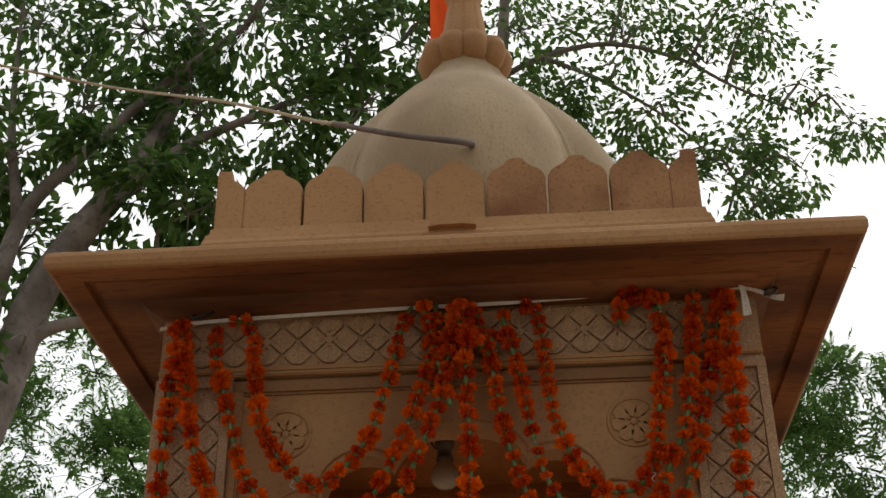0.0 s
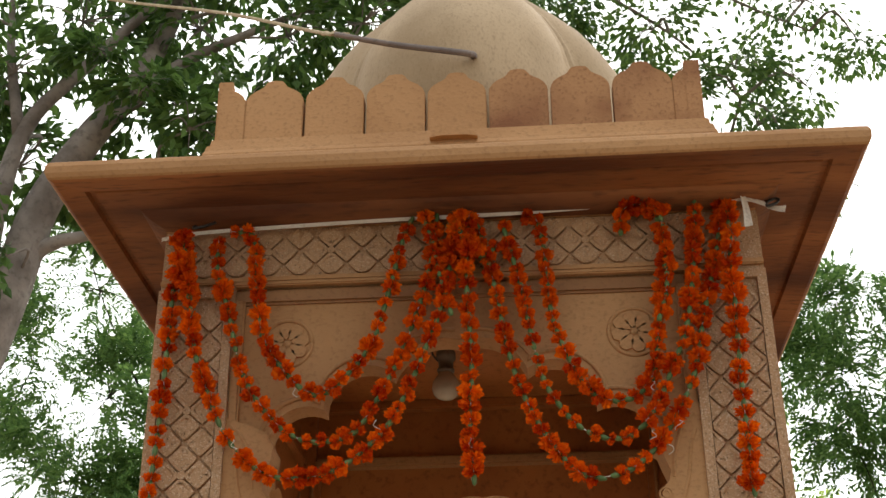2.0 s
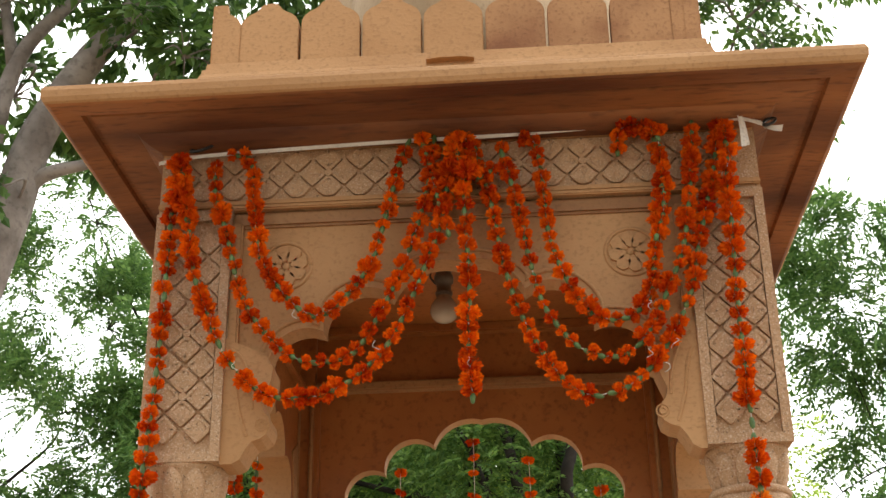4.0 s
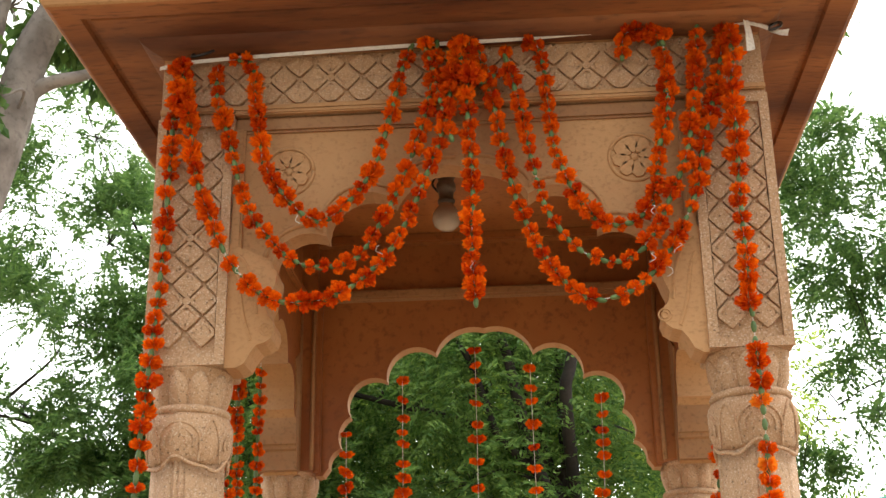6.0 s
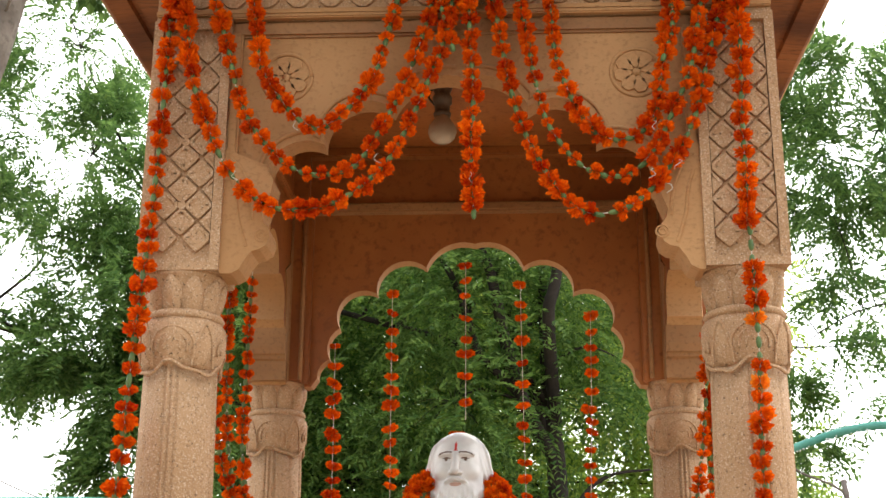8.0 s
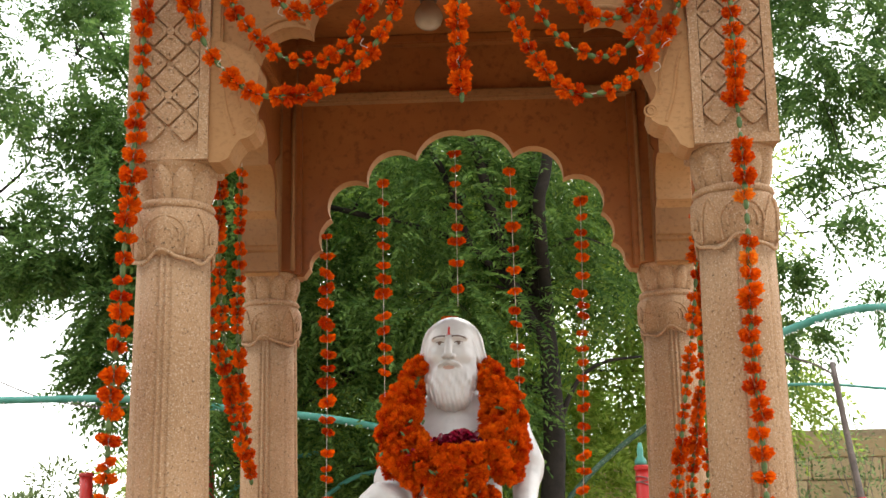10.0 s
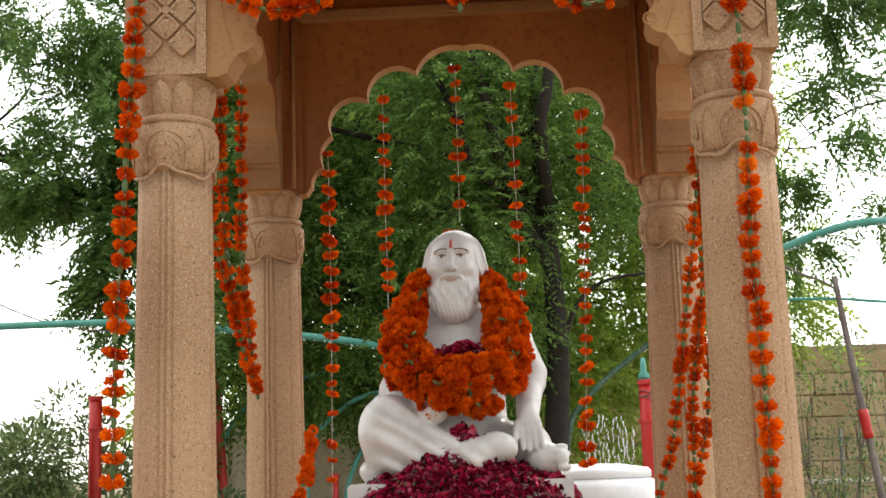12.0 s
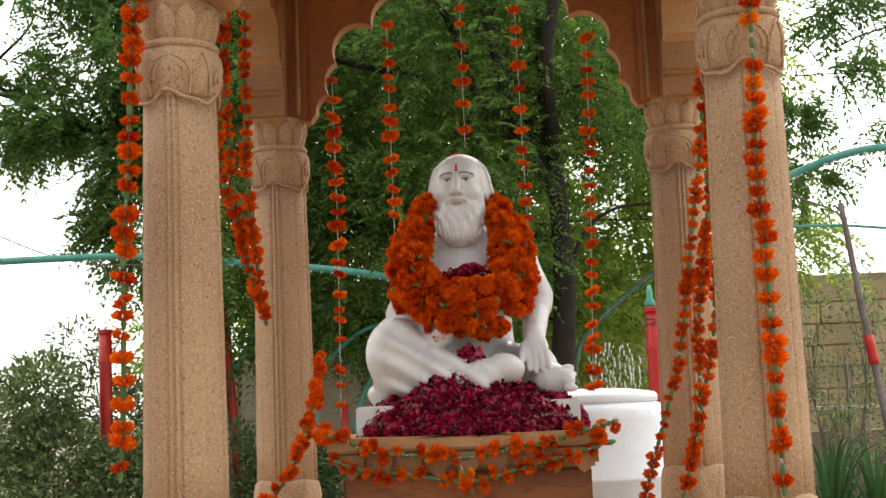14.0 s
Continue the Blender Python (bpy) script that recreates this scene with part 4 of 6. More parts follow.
hung(FY, [(0.21, 3.69), (0.25, 3.66), (0.27, 3.49), (0.28, 3.34), (0.33, 3.19), (0.40, 3.09), (0.49, 3.08), (0.56, 3.15), (0.59, 3.31), (0.62, 3.49), (0.61, 3.67), (0.56, 3.71), (0.51, 3.69), (0.50, 3.62)], SWAG, gap=0.033)
hung(FY - 0.02, [(0.60, 3.70), (0.625, 3.62), (0.62, 3.42), (0.595, 3.33)], "thick doubled end of an orange marigold garland", gap=0.03, size=0.024, thick=0.003)
hung(FY - 0.016, [(0.825, 3.69), (0.815, 3.42), (0.805, 3.10), (0.805, 2.75), (0.808, 2.45), (0.80, 2.21), (0.805, 1.93), (0.81, 1.64), (0.812, 1.28)], DROP + " down a carved pillar", gap=0.039, size=0.034, yellow=0.02)
# strings that hang in the rear opening
for pts, g in (([(-0.575, 2.88), (-0.572, 2.2), (-0.58, 1.49)], 0.06), ([(-0.343, 3.10), (-0.342, 2.7), (-0.34, 2.2)], 0.062), ([(-0.34, 1.98), (-0.345, 1.70)], 0.045),
               ([(-0.04, 3.22), (-0.04, 2.9), (-0.04, 2.56)], 0.07), ([(0.185, 3.13), (0.19, 2.7), (0.20, 2.15)], 0.066), ([(0.47, 3.0), (0.46, 2.5), (0.425, 1.55)], 0.058)):
    hung(0.76, pts, "sparse string of orange marigolds hanging in the rear arch", gap=g, size=0.029, kinds=DISCS, bare=0.05, bulge=False, group="sparse marigold strings")
# strings along the two open sides
garland([(-0.86, 0.05, 3.0), (-0.87, 0.08, 2.7), (-0.86, 0.14, 2.38), (-0.84, 0.28, 2.07), (-0.82, 0.40, 1.92)], "orange marigold garland drawn across the open side", gap=0.033, size=0.027)
garland([(-0.80, 0.12, 3.0), (-0.82, 0.2, 2.7), (-0.83, 0.24, 2.4), (-0.82, 0.33, 2.1), (-0.81, 0.43, 1.88)], "orange marigold garland drawn across the open side", gap=0.036, size=0.027)
garland([(-0.90, -0.05, 2.95), (-0.90, 0.0, 2.7), (-0.89, 0.08, 2.40), (-0.85, 0.25, 2.15)], "orange marigold garland drawn across the open side", gap=0.034, size=0.027)
garland([(-0.60, 0.45, 1.74), (-0.595, 0.3, 1.64), (-0.585, 0.1, 1.545), (-0.585, -0.1, 1.44), (-0.61, -0.25, 1.34), (-0.66, -0.35, 1.25), (-0.74, -0.42, 1.17)], "orange marigold garland lying down beside the pedestal", gap=0.026, size=0.024, thick=0.004)
garland([(0.87, 0.3, 2.80), (0.84, 0.3, 2.47), (0.78, 0.3, 2.08), (0.72, 0.3, 1.69), (0.64, 0.28, 1.43), (0.56, 0.25, 1.18)], "orange marigold garland drawn across the open side", gap=0.034, size=0.026)
garland([(0.89, 0.32, 2.78), (0.855, 0.32, 2.24), (0.795, 0.32, 1.81), (0.775, 0.32, 1.45), (0.70, 0.3, 1.17)], "orange marigold garland drawn across the open side", gap=0.033, size=0.027)
garland([(0.87, 0.35, 2.0), (0.845, 0.35, 1.73), (0.79, 0.34, 1.50), (0.74, 0.33, 1.30)], "orange marigold garland drawn across the open side", gap=0.034, size=0.026)
for x, z in ((-0.475, 3.135), (-0.645, 2.985), (-0.235, 3.03), (0.555, 3.12), (0.545, 2.975), (0.585, 2.93), (0.03, 2.97), (0.62, 3.0)):
    tail = thing("thread_end", "loose white cotton thread end on a garland", "thread", "thread ends", at=(x, FY - 0.03, z))
    part("thread", tube_bm([(x, FY - 0.02, z), (x + dice.uniform(-0.008, 0.008), FY - 0.035, z - 0.01), (x + dice.uniform(-0.012, 0.012), FY - 0.03, z - 0.021), (x + dice.uniform(-0.016, 0.016), FY - 0.025, z - 0.03)], 0.001, 5, 5), THREAD, tail)
# round the pedestal's edge
garland([(-0.49, -0.30, 1.46), (-0.46, -0.45, 1.455), (-0.40, -0.472, 1.44), (-0.33, -0.478, 1.40), (-0.2, -0.48, 1.385), (-0.05, -0.48, 1.372), (0.08, -0.48, 1.388), (0.2, -0.48, 1.405), (0.30, -0.48, 1.432), (0.37, -0.475, 1.452), (0.41, -0.43, 1.46)], "orange marigold garland laid along the pedestal's edge", gap=0.030, size=0.028, yellow=0.04, thick=0.008, bare=0.02)
garland([(-0.46, -0.44, 1.385), (-0.36, -0.47, 1.348), (-0.22, -0.475, 1.328), (-0.03, -0.475, 1.30), (0.1, -0.475, 1.325), (0.2, -0.475, 1.35), (0.3, -0.475, 1.375), (0.40, -0.46, 1.40)], "second marigold garland looped below the pedestal's edge", gap=0.033, size=0.026, thick=0.008, bare=0.04)
garland([(-0.05, -0.49, 1.35), (-0.035, -0.49, 1.31), (-0.02, -0.49, 1.265)], "bright tuft of yellow and orange marigolds at the pedestal's middle", gap=0.022, size=0.028, yellow=0.5, thick=0.012)

# the heavy garland round the statue's neck
collar = thing("neck_garland", "heavy orange marigold garland round the statue's shoulders", "garland", "marigold garlands", at=(-0.03, -0.15, 2.0))
loop = smooth_line([(-0.125, 0.02, 2.225), (-0.155, -0.06, 2.185), (-0.19, -0.12, 2.085), (-0.207, -0.165, 1.98), (-0.175, -0.21, 1.89), (-0.10, -0.25, 1.845), (-0.02, -0.265, 1.83), (0.06, -0.25, 1.848),
                    (0.115, -0.205, 1.90), (0.137, -0.16, 1.975), (0.122, -0.11, 2.085), (0.09, -0.06, 2.175), (0.055, 0.02, 2.225)], 16)
bm = bmesh.new()
add_tube(bm, loop, 0.034, 10)
part("core", bm, STEM, collar, "packed green calyxes")
for i, p in enumerate(loop[2:-2]):
    way = (loop[i + 3] - loop[i + 1]).normalized()
    girth = 0.024 + 0.062 * math.sin(math.pi * i / (len(loop) - 4))
    for k in range(2 if girth < 0.05 else 3):
        a = dice.uniform(0, 6.28)
        side = way.orthogonal().normalized()
        out = math.cos(a) * side + math.sin(a) * way.cross(side)
        if out.y > 0.35:
            out.y = -out.y
        add_flower(collar, p + out * girth * dice.uniform(0.6, 1.12), out * 0.8 + way * dice.uniform(-0.5, 0.5), dice.uniform(0.021, 0.031), FLOWERS)
for i in range(30):
    p = dice.choice(loop[36:-36]) + Vector((dice.gauss(0, 0.035), -0.078 + dice.gauss(0, 0.006), dice.gauss(0, 0.035)))
    bud = new("calyx", CALYX)
    bud.parent = collar
    bud.matrix_parent_inverse = Matrix.Translation(-collar.location)
    bud.matrix_basis = Matrix.Translation(p) @ Matrix.Rotation(dice.uniform(0, 3), 4, "Y") @ Matrix.Diagonal((0.005, 0.005, 0.010, 1))

crown_petals = thing("marigold_petals", "few orange marigold petals lying on the statue's crown", "petals", at=(-0.04, -0.02, 2.384))
for dx in (-0.018, 0.0, 0.016):
    add_flower(crown_petals, Vector((-0.042 + dx, -0.02, 2.382)), (0, 0, 1), 0.012, DISCS, 0.1)

# ---------------------------------------------------------------- rose petals
def scatter_petals(places, sizes, seed, curl=0.5, along=1.0):
    """Many small cupped petals with rounded rims, lying any way."""
    r = np.random.default_rng(seed)
    n = len(places)
    d = r.normal(size=(n, 3))
    d[:, 2] *= 0.6
    d /= np.linalg.norm(d, axis=1)[:, None]
    e = np.cross(d, r.normal(size=(n, 3)))
    e /= np.linalg.norm(e, axis=1)[:, None]
    up = np.cross(d, e)
    s = sizes[:, None]
    ring = [places - up * s * curl * 0.35]
    for k in range(7):
        a = 2 * math.pi * k / 7
        wave = curl * r.uniform(0.15, 0.75, (n, 1))
        ring.append(places + (d * math.cos(a) * along + e * math.sin(a) * 0.82) * s * r.uniform(0.82, 1.1, (n, 1)) + up * s * wave)
    v = np.stack(ring, 1).reshape(-1, 3)
    b = np.arange(n)[:, None] * 8
    f = np.concatenate([b + [[0, 1 + k, 1 + (k + 1) % 7]] for k in range(7)])
    me = bpy.data.meshes.new("petals")
    me.from_pydata(v.tolist(), [], f.tolist())
    me.polygons.foreach_set("use_smooth", [True] * len(me.polygons))
    me.update()
    return me


def heap_height(x, y):
    a = 0.265 * np.clip(1 - np.sqrt(((x + 0.02) / 0.345) ** 2 + ((y + 0.29) / 0.157) ** 2), 0, 1) ** 1.12
    b = 0.150 * np.clip(1 - np.sqrt(((x - 0.20) / 0.15) ** 2 + ((y + 0.20) / 0.14) ** 2), 0, 1) ** 0.6
    c = 0.112 * np.clip(1 - np.sqrt(((x + 0.27) / 0.11) ** 2 + ((y + 0.22) / 0.13) ** 2), 0, 1) ** 0.6
    return 1.442 + np.maximum(np.maximum(a, b), c)


rs = np.random.default_rng(5)
xy = np.column_stack([rs.uniform(-0.40, 0.38, 40000), -0.445 + 0.345 * rs.uniform(0, 1, 40000) ** 1.9])
zz = heap_height(xy[:, 0], xy[:, 1])
keep = zz > 1.447
xy, zz = xy[keep][:6500], zz[keep][:6500]
heap_thing = thing("rose_petal_heap", "heap of dark crimson rose petals before the statue", "petals", kind="stuff", at=(0, -0.27, 1.44))
link_mesh("petals", scatter_petals(np.column_stack([xy, zz + rs.uniform(-0.008, 0.017, len(zz))]), rs.uniform(0.008, 0.0185, len(zz)), 6, 0.95), ROSE, heap_thing)
pick = rs.choice(len(zz), 420, replace=False)
link_mesh("sepals", scatter_petals(np.column_stack([xy[pick], zz[pick] + 0.014]), rs.uniform(0.004, 0.009, 420), 7, 0.3, 2.0), SEPAL, heap_thing, "greyish green wilted sepals")
bm = bmesh.new()
grid = [[bm.verts.new((x, y, float(heap_height(np.array(x), np.array(y))) - 0.006)) for x in np.linspace(-0.41, 0.39, 41)] for y in np.linspace(-0.446, -0.10, 21)]
for a, b in zip(grid, grid[1:]):
    for k in range(40):
        if max(v.co.z for v in (a[k], a[k + 1], b[k], b[k + 1])) > 1.4365:
            bm.faces.new((a[k], a[k + 1], b[k + 1], b[k]))
part("mound", bm, ROSE, heap_thing)
lap = np.column_stack([rs.normal(-0.03, 0.055, 900), rs.normal(-0.275, 0.02, 900), np.zeros(900)])
lap[:, 2] = 1.922 + 0.02 * np.cos(lap[:, 0] * 20) + rs.uniform(-0.035, 0.02, 900)
lap_thing = thing("rose_petals", "dark crimson rose petals caught in the garland", "petals", kind="stuff", at=(-0.03, -0.3, 1.87))
link_mesh("petals", scatter_petals(lap + np.array((0, 0.035, 0.015)), rs.uniform(0.006, 0.013, 900), 8), ROSE, lap_thing)
knee_petals = np.column_stack([rs.normal(-0.008, 0.022, 60), rs.normal(-0.325, 0.008, 60), rs.normal(1.662, 0.003, 60)])
knee_petals[:, 2] += 0.25 * (knee_petals[:, 0] + 0.02)
knee_thing = thing("rose_petals", "few crimson rose petals on the statue's ankle", "petals", kind="stuff", at=(-0.02, -0.32, 1.66))
link_mesh("petals", scatter_petals(knee_petals, rs.uniform(0.005, 0.009, 60), 9), ROSE, knee_thing)

# ---------------------------------------------------------------- things on the pavilion
# tape along the top of the wall, tied to iron rings
tape = thing("cloth_tape", "white cotton tape tied along the top of the wall", "tape", at=(0, -0.93, 3.69))
bm = bmesh.new()


def ribbon(bm, pts, width, tilt=0.0):
    line = smooth_line(pts, 6)
    w = Vector((0, math.sin(tilt) * width / 2, math.cos(tilt) * width / 2))
    a, b = [bm.verts.new(p - w) for p in line], [bm.verts.new(p + w) for p in line]
    c, d = [bm.verts.new(p - w + Vector((0, 0.0015, 0))) for p in line], [bm.verts.new(p + w + Vector((0, 0.0015, 0))) for p in line]
    for i in range(len(line) - 1):
        bm.faces.new((a[i], a[i + 1], b[i + 1], b[i]))
        bm.faces.new((c[i], d[i], d[i + 1], c[i + 1]))
        bm.faces.new((a[i], c[i], c[i + 1], a[i + 1]))
        bm.faces.new((b[i], b[i + 1], d[i + 1], d[i]))


ribbon(bm, [(-0.93, -0.915, 3.668), (-0.81, -0.93, 3.678), (-0.5, -0.932, 3.688), (-0.18, -0.932, 3.696), (0.15, -0.932, 3.70), (0.45, -0.93, 3.713), (0.83, -0.93, 3.725)], 0.013)
ribbon(bm, [(0.81, -0.94, 3.722), (0.87, -0.945, 3.725), (0.93, -0.935, 3.712), (0.955, -0.92, 3.69)], 0.016, 0.4)
ribbon(bm, [(0.83, -0.94, 3.715), (0.89, -0.95, 3.705), (0.945, -0.94, 3.69)], 0.014, 0.2)
part("band", bm, RIBBON, tape)
for pts in ([(0.875, -0.955, 3.72), (0.88, -0.96, 3.67), (0.882, -0.958, 3.61)], [(0.95, -0.93, 3.69), (0.975, -0.945, 3.672), (1.0, -0.95, 3.668)]):
    bm = bmesh.new()
    line = smooth_line(pts, 5)
    wide = Vector((0.014, 0.003, 0.004)) if pts[0][0] < 0.9 else Vector((0.004, 0.003, 0.014))
    rows = [(bm.verts.new(p - wide * (0.5 + 0.5 * i / len(line))), bm.verts.new(p + Vector((0, 0.004, 0))), bm.verts.new(p + wide * (0.5 + 0.5 * i / len(line)))) for i, p in enumerate(line)]
    for a, b in zip(rows, rows[1:]):
        bm.faces.new((a[0], a[1], b[1], b[0]))
        bm.faces.new((a[1], a[2], b[2], b[1]))
    part("loose_end", bm, RIBBON, tape)
for x, z, w in ((-0.79, 3.705, 0.035), (0.965, 3.70, 0.02)):
    ring = thing("iron_ring", "black iron ring fixed under the eave", "ring", "iron rings", at=(x, -0.93, z))
    bm = bmesh.new()
    add_tube(bm, [Vector((x + w * math.cos(k * 0.449), -0.935 + 0.015 * math.sin(k * 0.449), z + 0.018 * math.sin(k * 0.449 + 0.5))) for k in range(15)], 0.005, 6)
    part("loop", bm, BLACK, ring)

# bulb on its cord below the ceiling
HOLDER = material("aged_bakelite", (0.10, 0.075, 0.055), (0.15, 0.115, 0.085), 0.5, 5, 60, 0.05)
lamp = thing("hanging_bulb", "unlit frosted bulb in a brown holder under the ceiling", "lamp", at=(-0.1, 0.0, 3.70))
bm = bmesh.new()
add_lathe(bm, [(0.006, 3.448), (0.028, 3.452), (0.045, 3.466), (0.053, 3.49), (0.05, 3.512), (0.037, 3.532), (0.027, 3.545), (0.024, 3.56)], 20, (-0.1, 0))
part("bulb", bm, BULB_GLASS, lamp, "frosted glass bulb", True)
bm = bmesh.new()
add_lathe(bm, [(0.022, 3.55), (0.031, 3.553), (0.033, 3.565), (0.027, 3.57), (0.028, 3.60), (0.036, 3.605), (0.036, 3.63), (0.028, 3.64), (0.045, 3.69), (0.05, 3.70)], 20, (-0.1, 0))
part("holder", bm, HOLDER, lamp, "brown lamp holder", True)
bm = bmesh.new()
add_tube(bm, smooth_line([(-0.13, 0, 3.60), (-0.15, -0.01, 3.63), (-0.13, 0, 3.67), (-0.1, 0, 3.69)]), 0.004, 6)
part("wire", bm, BLACK, lamp)

# stick out of the dome, and its rope to the tree
stick = thing("wooden_stick", "weathered grey wooden stick set into the dome", "stick", at=(0.04, -0.7, 4.5))
part("rod", tube_bm([(0.056, -0.690, 4.472), (0.044, -0.742, 4.444), (-0.051, -0.745, 4.462), (-0.211, -0.750, 4.491), (-0.331, -0.755, 4.519), (-0.432, -0.760, 4.544)], (0.013, 0.010), 10), STICK, stick)
rope = thing("rope", "thin jute rope tied to the stick and stretched into the tree", "rope", at=(-0.44, -0.7, 4.58))
part("cord", tube_bm([(-0.382, -0.762, 4.540), (-0.502, -0.660, 4.629), (-1.0, -0.2, 5.10), (-1.75, 0.5, 5.76), (-2.35, 0.5, 5.94), (-3.2, 0.5, 6.2)], 0.007, 6), ROPE, rope)
part("knot", tube_bm([(-0.422, -0.760, 4.544), (-0.437, -0.740, 4.564), (-0.447, -0.760, 4.544), (-0.462, -0.740, 4.566), (-0.482, -0.710, 4.584)], 0.008, 6), ROPE, rope)

# flag by the finial
flag = thing("flag", "bright orange cloth flag beside the finial", "flag", at=(-0.05, 0.14, 5.4))
bm = bmesh.new()
rows = []
for i in range(14):
    z = 5.50 + 0.75 * i / 13
    rows.append([bm.verts.new((-0.155 + 0.02 * math.sin(i * 0.7) * (j / 5) + 0.024 * j, 0.16 + 0.014 * math.sin(j * 1.7 + i * 0.3), z + 0.008 * math.sin(j))) for j in range(6)])
for a, b in zip(rows, rows[1:]):
    for j in range(5):
        bm.faces.new((a[j], a[j + 1], b[j + 1], b[j]))
part("cloth", bm, FLAG_ORANGE, flag, "", True)
part("flagpole", tube_bm([(-0.03, 0.165, 5.2), (-0.03, 0.165, 5.8), (-0.03, 0.165, 6.4)], 0.008, 8), STICK, flag)

# ---------------------------------------------------------------- trees


def leaves(places, ways, length, width, seed, droop=0.3):
    """Leaves as folded diamonds, from their stalk along their way."""
    r = np.random.default_rng(seed)
    n = len(places)
    ways = ways / np.linalg.norm(ways, axis=1)[:, None]
    ways[:, 2] -= droop
    ways /= np.linalg.norm(ways, axis=1)[:, None]
    side = np.cross(ways, r.normal(size=(n, 3)) * 0.6 + np.array((0, 0, 1.0)))
    side /= np.linalg.norm(side, axis=1)[:, None] + 1e-9
    up = np.cross(side, ways)
    ln, wd = length * r.uniform(0.7, 1.2, (n, 1)), width * r.uniform(0.7, 1.2, (n, 1))
    mid = places + ways * ln * 0.42 + up * wd * 0.18
    v = np.stack([places, mid + side * wd / 2, places + ways * ln, mid - side * wd / 2], 1).reshape(-1, 3)
    b = np.arange(n)[:, None] * 4
    return v, np.concatenate([b + [[0, 1, 2]], b + [[0, 2, 3]]])


def sprays(places, ways, n_pairs, length, seed):
    """Feather-shaped sprays: pairs of leaflets along a drooping stalk."""
    r = np.random.default_rng(seed)
    n = len(places)
    ways = ways / np.linalg.norm(ways, axis=1)[:, None]
    side = np.cross(ways, r.normal(size=(n, 3)) * 0.5 + np.array((0, 0, 1.0)))
    side /= np.linalg.norm(side, axis=1)[:, None] + 1e-9
    ps, ws = [], []
    for k in range(n_pairs):
        t = (k + 0.5) / n_pairs
        p = places + ways * length * t + np.array((0, 0, -1.0)) * length * 0.45 * t * t
        for s in (-1, 1):
            ps.append(p)
            ws.append(side * s + ways * (0.5 + 0.5 * t))
    return np.concatenate(ps), np.concatenate(ws)


def tree(label, trunk, radii, limbs, blobs, per_blob, leaf, mat, bark, seed, category="tree", clumps=9, tight=0.26, twig=1.0):
    """A tapered trunk with limbs to each mass of the crown. blobs: (x, y, z, radius, density). leaf: 'broad' or 'feather', with its length and width."""
    r = np.random.default_rng(seed)
    ob = thing("tree", label, category, at=trunk[0])
    part("trunk", tube_bm(trunk, radii, 12, 6), bark, ob, "", True)
    spine = smooth_line(trunk, 8)
    for pts, rr in limbs:
        part("limb", tube_bm(pts, rr, 9, 6), bark, ob, "", True)
    spine = spine + [q for pts, rr in limbs for q in smooth_line(pts, 6)]
    twigs = bmesh.new()
    all_p, all_w = [], []
    for bx, by, bz, br, dens in blobs:
        c = Vector((bx, by, bz))
        start = min(spine, key=lambda q: (q - c).length + max(0, q.z - c.z) * 2)
        bend = (start + c) / 2 + Vector((r.normal() * 0.1, r.normal() * 0.1, 0.12))
        add_tube(twigs, smooth_line([start, bend, c], 4), ((0.012 + 0.012 * br) * twig, 0.006 * twig), 5)
        n = max(3, int(clumps * dens))
        d = r.normal(size=(n, 3))
        d /= np.linalg.norm(d, axis=1)[:, None]
        cen = np.array(c) + d * br * r.uniform(0.35, 1.0, (n, 1)) ** 0.6 * np.array((1, 1, 0.85))
        for q in cen:
            add_tube(twigs, smooth_line([c, (c + Vector(q)) / 2 + Vector((0, 0, 0.05)), q], 3), (0.006 * twig, 0.002), 4)
        m = int(per_blob * dens)
        which = r.integers(0, n, m)
        off = r.normal(size=(m, 3)) * br * tight
        all_p.append(cen[which] + off)
        all_w.append(off + d[which] * br * 0.4 + r.normal(size=(m, 3)) * br * 0.12)
    tagged(part("branchwork", twigs, bark, ob, "", True), kind="stuff")
    p, w = np.concatenate(all_p), np.concatenate(all_w)
    kind, length, width = leaf
    if kind == "feather":
        p, w = sprays(p, w, 8, length * 4.2, seed + 1)
        v, f = leaves(p, w, length, width, seed + 2, 0.25)
    else:
        v, f = leaves(p, w, length, width, seed + 2, 0.7)
    me = bpy.data.meshes.new("crown")
    me.from_pydata(v.tolist(), [], f.tolist())
    me.update()
    link_mesh("crown", me, mat, ob)
    return ob


